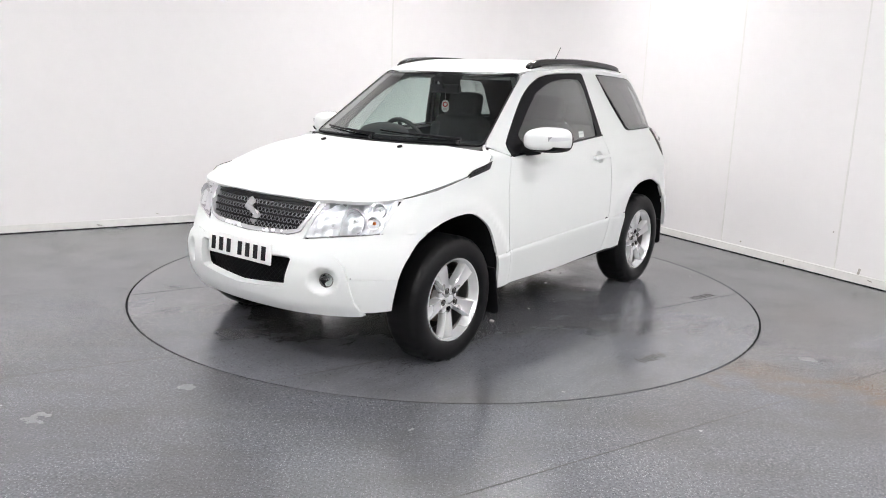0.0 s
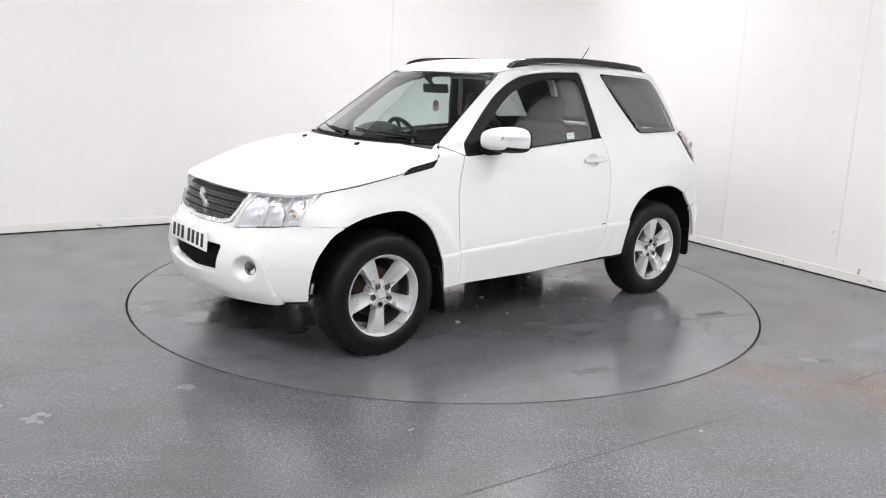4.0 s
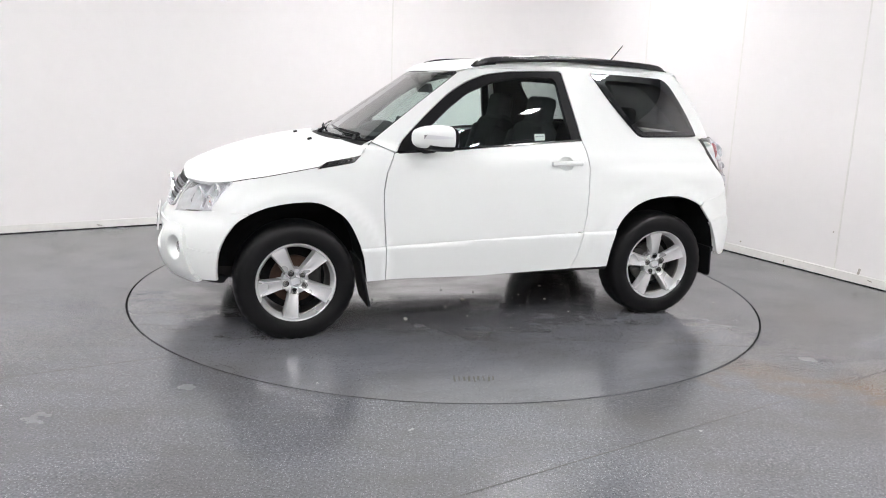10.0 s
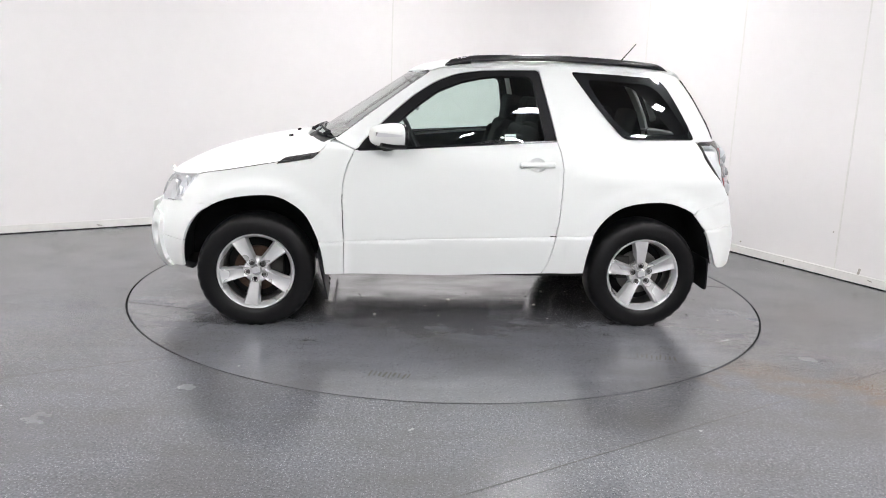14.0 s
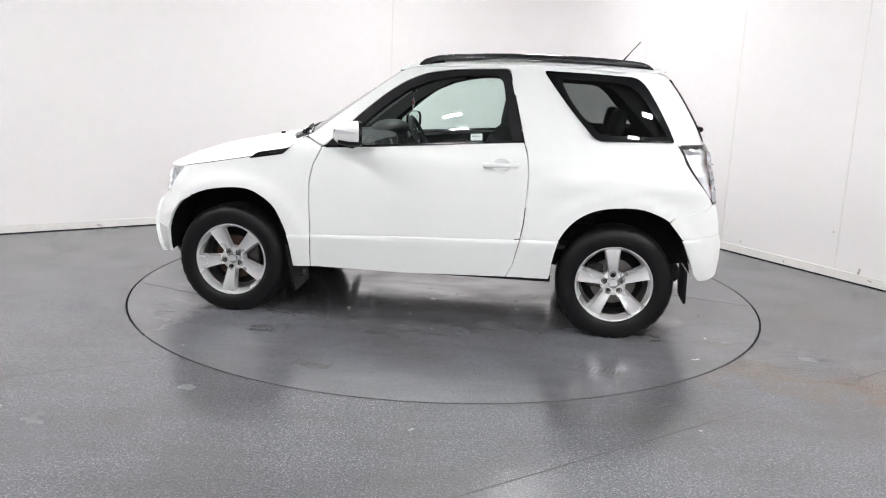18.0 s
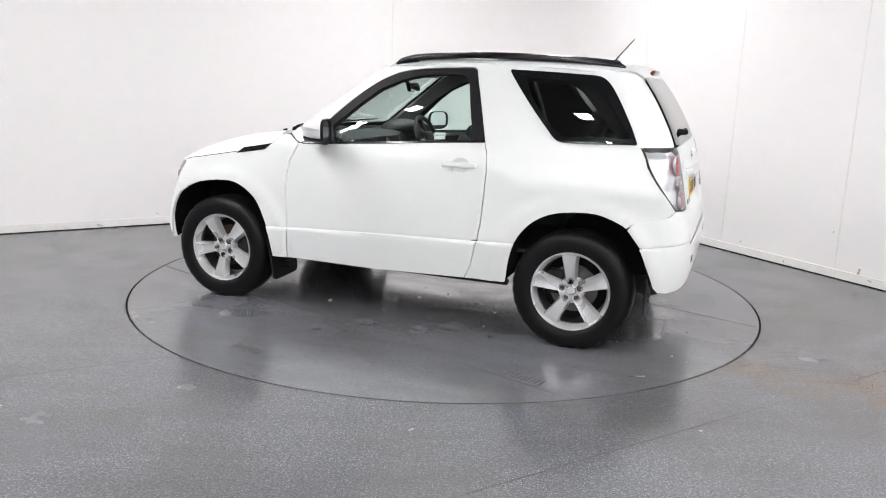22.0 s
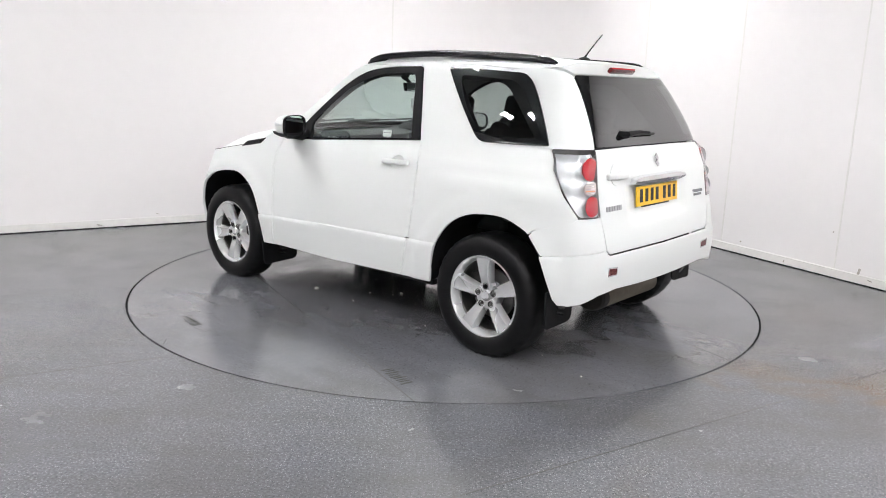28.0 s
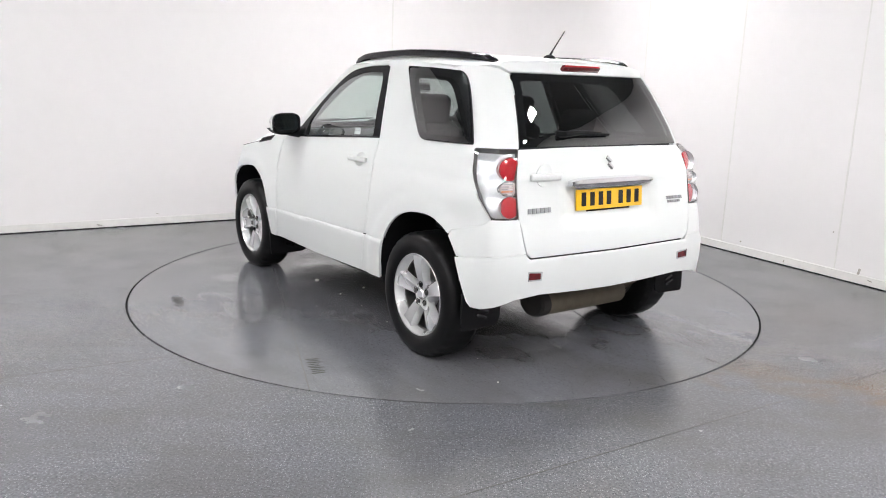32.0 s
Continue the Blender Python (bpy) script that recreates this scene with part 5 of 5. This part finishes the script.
# ---- wheels, flaps, underside ----
def build_wheels():
    for x, r, tilt in ((1.22, False, -98), (-1.22, False, 95), (1.22, True, 20), (-1.22, True, 60)):
        sy = -1 if r else 1
        wheel = new("wheel")
        wheel.parent = car
        wheel.location = (x, 0, 0)
        tagged(wheel, "black tyre on a silver five-spoke alloy wheel")
        y0 = HUB_Y
        prof = [(0.228, -0.20), (0.245, -0.205), (0.300, -0.198), (0.335, -0.186), (0.3535, -0.160), (0.3555, -0.145), (0.3555, -0.020), (0.3535, -0.004), (0.342, 0.016), (0.335, 0.020), (0.326, 0.0265), (0.300, 0.034), (0.270, 0.033), (0.250, 0.028), (0.238, 0.020), (0.230, 0.008), (0.226, -0.02)]
        bm = bmesh.new()
        lathe(bm, prof, 96)
        # tread grooves
        for v in bm.verts:
            a = math.atan2(v.co.z, v.co.x)
            rr = math.hypot(v.co.x, v.co.z)
            if rr > 0.34 and int(round(a / (2 * math.pi) * 96)) % 3 == 0 and (v.co.y > -0.01 or v.co.y < -0.15):
                q = (rr - 0.006) / rr
                v.co.x, v.co.z = v.co.x * q, v.co.z * q
            if v.co.z < -HUB_Z:
                v.co.z = -HUB_Z + 0.001
                v.co.y += 0.012 * (1 if v.co.y > -0.08 else -1) * 0.4
        bm.transform(Matrix.Translation((0, y0, HUB_Z)))
        part("tyre", *side(fix(bm), r), RUBBER, wheel, "black tyre")
        bm = bmesh.new()
        lathe(bm, [(0.2285, -0.02), (0.236, 0.004), (0.2365, 0.014), (0.232, 0.020), (0.226, 0.018), (0.219, 0.006), (0.214, -0.012), (0.207, -0.030), (0.212, -0.040)], 72)
        bm.transform(Matrix.Translation((0, y0, HUB_Z)))
        rim = part("rim", *side(fix(bm), r), ALLOY, wheel, "silver five-spoke alloy rim")
        bm = lathe(bmesh.new(), [(0.212, -0.040), (0.205, -0.044), (0.198, -0.10), (0.196, -0.17), (0.21, -0.19)], 72)
        bm.transform(Matrix.Translation((0, y0, HUB_Z)))
        part("barrel", *side(fix(bm), r), STEEL, rim, "dull grey inner barrel of the rim")
        bm = bmesh.new()
        lathe(bm, [(0.001, -0.008), (0.026, -0.008), (0.030, -0.012), (0.034, -0.022), (0.074, -0.024), (0.080, -0.034), (0.080, -0.08)], 40)
        for k in range(5):
            a = radians(tilt + 72 * k)
            rows = []
            for q, hw, face, low in ((0.035, 0.025, -0.018, -0.05), (0.070, 0.029, -0.012, -0.055), (0.11, 0.033, -0.004, -0.05), (0.15, 0.038, 0.003, -0.045), (0.19, 0.044, 0.006, -0.04), (0.210, 0.049, 0.005, -0.035), (0.222, 0.056, 0.003, -0.03)):
                rows.append([bm.verts.new((q, o, w)) for w, o in ((-hw - 0.006, low), (-hw, face - 0.010), (-hw * 0.86, face), (-hw * 0.5, face - 0.0035), (0, face - 0.005), (hw * 0.5, face - 0.0035), (hw * 0.86, face), (hw, face - 0.010), (hw + 0.006, low))])
            for i, j in zip(rows, rows[1:]):
                for m in range(8):
                    bm.faces.new((i[m], i[m + 1], j[m + 1], j[m]))
            bm.faces.new(rows[0])
            bm.faces.new(rows[-1])
            turn = Matrix.Rotation(a + math.pi, 4, "Y")       # angle as seen from outside, x forward to the left
            for row in rows:
                for v in row:
                    v.co = turn @ v.co
        bm.transform(Matrix.Translation((0, y0, HUB_Z)))
        part("spokes", *side(fix(bm), r), ALLOY, rim)
        for k in range(5):
            a = radians(tilt + 72 * k)
            bm = bmesh.new()
            lathe(bm, [(0.0135, -0.024), (0.0135, -0.019), (0.010, -0.018), (0.0095, -0.010), (0.006, -0.004), (0.001, -0.003)], 12)
            turn = Matrix.Rotation(a + math.pi, 4, "Y")
            bm.transform(Matrix.Translation(Vector((0, y0, HUB_Z)) + turn @ Vector((0.0572, 0, 0))))
            part("wheel_nut", *side(fix(bm), r), STEEL if k else BLACK, rim)
            bm = bmesh.new()
            lathe(bm, [(0.0185, -0.013), (0.0175, -0.0105), (0.0135, -0.020)], 14)
            bm.transform(Matrix.Translation(Vector((0, y0, HUB_Z)) + turn @ Vector((0.0572, 0.0, 0))))
            part("nut_well", *side(fix(bm), r), BLACK, rim)
        bm = lathe(bmesh.new(), [(0.001, -0.006), (0.024, -0.006), (0.0265, -0.009), (0.0265, -0.02)], 24)
        bm.transform(Matrix.Translation((0, y0, HUB_Z)))
        part("centre_cap", *side(fix(bm), r), SATIN, rim)
        bm = lathe(bmesh.new(), [(0.055, -0.085), (0.142, -0.085), (0.142, -0.105), (0.055, -0.105)], 40)
        bm.transform(Matrix.Translation((0, y0, HUB_Z)))
        part("brake_disc", *side(fix(bm), r), STEEL if x < 0 else RUST, wheel, "brake disc behind the spokes")
        bm = box(bmesh.new(), (0.10, 0.07, 0.15), pose(-0.11 if x > 0 else 0.11, y0 - 0.10, HUB_Z + 0.03), 0.02)
        part("caliper", *side(bm, r), UNDER, wheel)
        bm = lathe(bmesh.new(), [(0.001, -0.125), (0.19, -0.13)], 32)
        bm.transform(Matrix.Translation((0, y0, HUB_Z)))
        part("backing_plate", *side(fix(bm), r), LINER, wheel)


def build_underside():
    for r in SIDES:
        for x, arch, lo_y in ((1.22, ARCH_F, 0.50), (-1.22, ARCH_R, 0.52)):
            bm = bmesh.new()                               # arch liner: from the opening's edge inwards
            pts = spline(arch, 3)
            rows = []
            for s, z in pts:
                p, n = on_skin(skin, s, z, -0.010)
                q = Vector((x + (p.x - x) * 1.0, 0, p.z))
                rows.append([bm.verts.new(v) for v in (p, Vector((p.x, p.y - 0.05, p.z + 0.012)), Vector((x + (p.x - x) * 1.02, lo_y, p.z + 0.01)), Vector((x, lo_y - 0.01, 0.34)))])
            for a, b in zip(rows, rows[1:]):
                for k in range(3):
                    bm.faces.new((a[k], a[k + 1], b[k + 1], b[k]))
            part("arch_liner", *side(fix(bm), r), LINER, car, "black wheel arch liner")
    bm = bmesh.new()                                       # floor pan and chassis
    box(bm, (1.62, 1.60, 0.03), pose(0.0, 0, 0.45))
    box(bm, (3.2, 0.90, 0.05), pose(0.05, 0, 0.43))
    box(bm, (0.50, 1.02, 0.10), pose(-1.50, 0, 0.47))
    box(bm, (0.35, 0.95, 0.12), pose(1.62, 0, 0.34), 0.03)
    for y in (-0.40, 0.40):
        box(bm, (2.9, 0.07, 0.08), pose(0.0, y, 0.40), 0.01)
    part("underbody", bm, UNDER, car, "dusty black underbody")
    for r in SIDES:
        bm = box(bmesh.new(), (1.55, 0.05, 0.035), pose(-0.06, 0.845, 0.344), 0.01)
        part("sill_flange", *side(bm, r), BLACK, car)
    bm = bmesh.new()
    tube(bm, [(-1.22, -0.62, 0.345), (-1.22, 0.62, 0.345)], 0.035, 10)
    tube(bm, [(1.22, -0.62, 0.335), (1.22, 0.62, 0.335)], 0.03, 10)
    tube(bm, [(-1.22, 0, 0.365), (0.9, 0, 0.36)], 0.03, 8)
    for x, y in ((0.337, 0.367), (0.25, 0.367)):
        tube(bm, [(x, y, 0.34), (x, y, 0.235)], 0.028, 8)
    bmesh.ops.create_uvsphere(bm, u_segments=16, v_segments=10, radius=0.10, matrix=pose(-1.22, 0.05, 0.345))
    part("axles", bm, UNDER, car)
    # silencer under the tail
    bm = bmesh.new()
    n = 28
    rows = []
    for y, k in ((0.36, 0.0), (0.362, 0.88), (0.35, 1.0), (-0.30, 1.0), (-0.315, 0.88), (-0.315, 0.0)):
        rows.append([bm.verts.new((-1.600 + 0.10 * k * math.cos(a), y, 0.318 + 0.078 * k * math.sin(a))) for a in (2 * math.pi * i / n for i in range(n))])
    for a, b in zip(rows, rows[1:]):
        for i in range(n):
            bm.faces.new((a[i], a[(i + 1) % n], b[(i + 1) % n], b[i]))
    bmesh.ops.remove_doubles(bm, verts=bm.verts, dist=1e-5)
    cap = bmesh.new()
    rows = [[cap.verts.new((-1.600 + 0.102 * k * math.cos(a), y, 0.318 + 0.080 * k * math.sin(a))) for a in (2 * math.pi * i / n for i in range(n))] for y, k in ((0.30, 1.0), (0.352, 1.0), (0.366, 0.88), (0.368, 0.02))]
    for a, b in zip(rows, rows[1:]):
        for i in range(n):
            cap.faces.new((a[i], a[(i + 1) % n], b[(i + 1) % n], b[i]))
    sil = part("silencer", fix(bm), EXHAUST, car, "tan-grey steel exhaust silencer")
    part("end_cap", fix(cap), UNDER, sil, "dark end cap")
    part("tailpipe", tube(bmesh.new(), [(-1.58, -0.30, 0.31), (-1.59, -0.42, 0.33), (-1.62, -0.54, 0.40), (-1.66, -0.57, 0.42)], 0.026, 12), EXHAUST, sil)
    # mud flaps
    for r in SIDES:
        for x0, x1, y0, y1, zt, zl in ((0.850, 0.792, 0.895, 0.60, 0.46, 0.165), (-1.635, -1.640, 0.885, 0.63, 0.45, 0.245)):
            bm = bmesh.new()
            out = rounded([(y0, zt, 0.01), (y0 + 0.004, zl, 0.03), (y1, zl + 0.01, 0.05), (y1, zt, 0.01)])
            rows = []
            for dx in (0.0, -0.012):
                rows.append([bm.verts.new((x1 + (x0 - x1) * ((z - zl) / (zt - zl)) ** 1.4 + dx, y, z)) for y, z in out])
            bm.faces.new(rows[0])
            bm.faces.new(rows[1][::-1])
            for k in range(len(out)):
                j = (k + 1) % len(out)
                bm.faces.new((rows[0][k], rows[0][j], rows[1][j], rows[1][k]))
            flap = part("mud_flap", *side(fix(bm), r), BLACK, car, "black mud flap")
            for k in range(2):
                b2 = box(bmesh.new(), (0.006, 0.07, 0.016), pose(x1 - 0.015, (y0 + y1) / 2 - 0.01 * k, zl + 0.07 + 0.03 * k, 18, 8, 0), 0.003)
                part("raised_bar", *side(b2, r), GLOSSBLACK, flap)


# ---- cabin ----
def cushion(bm, size, m, bevel=0.05):
    box(bm, size, m, bevel, 4)


def build_cabin():
    for y in (0.36, -0.36):
        seat = part("front_seat", box(bmesh.new(), (0.50, 0.50, 0.16), pose(-0.10, y, 0.66, 0, -6, 0), 0.05, 4), CLOTH, car, "dark cloth front seat")
        bm = bmesh.new()
        box(bm, (0.14, 0.48, 0.60), pose(-0.42, y, 0.96, 0, -17, 0), 0.06, 4)
        box(bm, (0.11, 0.36, 0.16), pose(-0.50, y, 1.20, 0, -15, 0), 0.05, 4)
        part("backrest", bm, CLOTH, seat)
        for k in (-1, 1):
            part("bolster", box(bmesh.new(), (0.16, 0.09, 0.50), pose(-0.40, y + 0.20 * k, 0.95, 0, -17, 0), 0.04, 3), CLOTH, seat)
        part("headrest", box(bmesh.new(), (0.11, 0.29, 0.20), pose(-0.525, y, 1.335, 0, -10, 0), 0.05, 4), CLOTH, seat)
        for k in (-0.06, 0.06):
            part("post", tube(bmesh.new(), [(-0.50, y + k, 1.20), (-0.525, y + k, 1.32)], 0.006, 6), CHROME, seat)
    bench = part("rear_bench", box(bmesh.new(), (0.42, 1.10, 0.16), pose(-0.90, 0, 0.72), 0.05, 3), CLOTH, car, "dark cloth rear bench")
    for y in (0.29, -0.29):
        part("backrest", box(bmesh.new(), (0.13, 0.54, 0.50), pose(-1.14, y, 0.96, 0, -14, 0), 0.05, 3), CLOTH, bench)
        part("headrest", box(bmesh.new(), (0.09, 0.25, 0.17), pose(-1.215, y, 1.29, 0, -12, 0), 0.045, 4), CLOTH, bench)
    bm = bmesh.new()                                       # dashboard
    rows = []
    for y in np.linspace(-0.70, 0.70, 29):
        c = 0.10 * (1 - (y / 0.72) ** 2)
        hood = 0.045 * math.exp(-((y + 0.36) / 0.16) ** 2)
        mid = 0.03 * math.exp(-(y / 0.14) ** 4)
        rows.append([bm.verts.new(v) for v in ((0.70 + c, y, 1.120), (0.55 + c * 0.5, y, 1.140 + hood * 0.3), (0.42, y, 1.135 + hood), (0.36 - mid, y, 1.115 + hood * 0.9), (0.345 - mid, y, 1.06), (0.40 - 2 * mid, y, 0.90), (0.47 - 2 * mid, y, 0.70), (0.75, y, 0.60))])
    for a, b in zip(rows, rows[1:]):
        for k in range(7):
            bm.faces.new((a[k], a[k + 1], b[k + 1], b[k]))
    dash = part("dashboard", fix(bm), TRIM, car, "dark grey dashboard")
    part("centre_panel", box(bmesh.new(), (0.03, 0.24, 0.22), pose(0.315, 0, 1.0, 0, 18, 0), 0.01), SATIN, dash, "silver centre console panel")
    for y in (0.62, -0.62):
        bm = lathe(bmesh.new(), [(0.034, -0.01), (0.042, 0.0), (0.040, 0.008), (0.033, 0.006), (0.032, -0.01)], 20)
        bm.transform(Matrix.Translation((0.345, y, 1.075)) @ pose(0, 0, 0, 0, 0, 90))
        part("air_vent", bm, SATIN, dash)
    bm = bmesh.new()
    bmesh.ops.create_uvsphere(bm, u_segments=20, v_segments=10, radius=1.0, matrix=pose(0.44, -0.36, 1.145, 0, 6, 0) @ Matrix.Diagonal((0.15, 0.20, 0.075, 1)))
    part("instrument_hood", bm, TRIM, dash)
    # steering wheel
    c = Vector((0.20, -0.36, 1.07))
    m = Matrix.Translation(c) @ pose(0, 0, 0, 0, -65, 0)
    bm = tube(bmesh.new(), [m @ Vector((0.185 * math.cos(a), 0.185 * math.sin(a), 0)) for a in np.linspace(0, 2 * math.pi, 37)], 0.016, 8, cap=False)
    wheel = part("steering_wheel", bm, TRIM, car, "black steering wheel")
    part("hub", box(bmesh.new(), (0.13, 0.16, 0.05), m, 0.025, 3), TRIM, wheel)
    for a in (0, 180, 270):
        part("spoke", box(bmesh.new(), (0.13, 0.03, 0.015), m @ pose(0, 0, 0, 0, 0, a + 90) @ pose(0.11, 0, 0), 0.006), SATIN if a != 270 else TRIM, wheel)
    part("column", tube(bmesh.new(), [c, c + Vector((0.22, 0, -0.08))], 0.045, 10), TRIM, wheel)
    # rear-view mirror with a tag
    mir = part("rear_view_mirror", box(bmesh.new(), (0.03, 0.235, 0.062), pose(0.195, -0.02, 1.466, 0, 12, 6), 0.014, 3), BLACK, car, "black rear-view mirror")
    part("mirror_glass", box(bmesh.new(), (0.004, 0.215, 0.048), pose(0.179, -0.022, 1.463, 0, 12, 6), 0.001), MIRROR, mir)
    part("stem", tube(bmesh.new(), [(0.20, -0.02, 1.47), (0.245, -0.01, 1.505), (0.275, 0, 1.535)], [0.012, 0.012, 0.02], 8), BLACK, mir)
    part("base", box(bmesh.new(), (0.05, 0.05, 0.04), pose(0.272, 0, 1.545, 0, 40, 0), 0.01), BLACK, mir)
    bm = bmesh.new()
    bm.faces.new([bm.verts.new((0.0, 0.026 * math.copysign(abs(math.cos(a)) ** 0.7, math.cos(a)), 0.040 * math.copysign(abs(math.sin(a)) ** 0.7, math.sin(a)))) for a in (2 * math.pi * k / 24 for k in range(24))])
    bmesh.ops.solidify(bm, geom=bm.faces[:], thickness=0.004)
    bm.transform(pose(0.20, -0.005, 1.348, 0, 0, 25))
    tag = part("hanging_tag", bm, WHITE, car, "white rounded tag hanging from the mirror on a cord")
    part("cord", tube(bmesh.new(), [(0.20, -0.005, 1.385), (0.198, -0.01, 1.44)], 0.0015, 5), GREY, tag)
    bm = lathe(bmesh.new(), [(0.018, 0.0), (0.018, 0.0035), (0.011, 0.0036), (0.011, 0.0)], 20)
    bm.transform(pose(0.20, -0.005, 1.360, 0, 0, 25) @ pose(0, 0, 0, 0, 0, -90))
    part("red_ring", fix(bm), RED, tag)
    part("text_bar", box(bmesh.new(), (0.005, 0.026, 0.006), pose(0.20, -0.005, 1.328, 0, 0, 25)), GREY, tag)
    for y in (0.46, -0.46):
        part("sun_visor", box(bmesh.new(), (0.16, 0.38, 0.02), pose(0.13, y * 0.7, 1.575, 0, 25, 0), 0.008), LINING, car)
    bm = bmesh.new()
    box(bm, (0.02, 1.5, 0.55), pose(0.80, 0, 0.80))
    box(bm, (1.60, 1.45, 0.02), pose(-0.2, 0, 0.52))
    box(bm, (0.66, 1.2, 0.02), pose(-1.38, 0, 0.80))
    part("cabin_floor", bm, TRIM, car)


def build_seams():
    """Painted folds behind the narrow joints of the lower body."""
    groove = [(s, groove_z(s)) for s in (0.832, 0.70, 0.5, 0.3, 0.084, -0.2, -0.45, -0.60)]
    for r in SIDES:
        for line, h in ((groove, 0.008), ([(-0.64, groove_z(-0.64)), (-0.852, groove_z(-0.852))], 0.008), ([(1.61, 0.5255), (1.70, 0.5255), (1.83, 0.5285)], 0.007),
                        ([(1.49, 0.7535), (1.60, 0.754), (1.715, 0.754)], 0.007), ([(-1.550, 0.643), (-1.75, 0.6705), (-1.92, 0.6745)], 0.008),
                        ([(-1.512, 0.7735), (-1.60, 0.797), (-1.700, 0.824), (-1.735, 0.850)], 0.008)):
            panel("seam_fold", nudge(line, 0, h) + nudge(line, 0, -h)[::-1], skin, PAINT, car, right=r, lift=-0.0065, depth=0.004, step=0.08)


build_nose()
for right_side in SIDES:
    build_head_lamp(right_side)
    build_wing(right_side)
    build_door(right_side)
    build_side_frame(right_side)
    build_tail_lamp(right_side)
build_bonnet_roof()
build_tail()
build_wheels()
build_underside()
build_seams()
build_cabin()
for ob in car.children:
    ob.location = ob.location + AXLE


# ---- how things move ----
TURN = [(0, 232.86), (1, 229.44), (2, 226.04), (3, 222.62), (6, 212.54), (9, 202.44), (13, 189.20), (17, 176.0), (19, 169.42),
        (21, 162.73), (23, 156.04), (24, 152.70), (28, 139.34), (30, 132.58), (32, 125.77)]


def motions():
    """Table and car turn together, clockwise from above."""
    for thing in (turntable, car):
        walk(thing, [(t, pose(0, 0, 0, 0, 0, a)) for t, a in TURN])


motions()
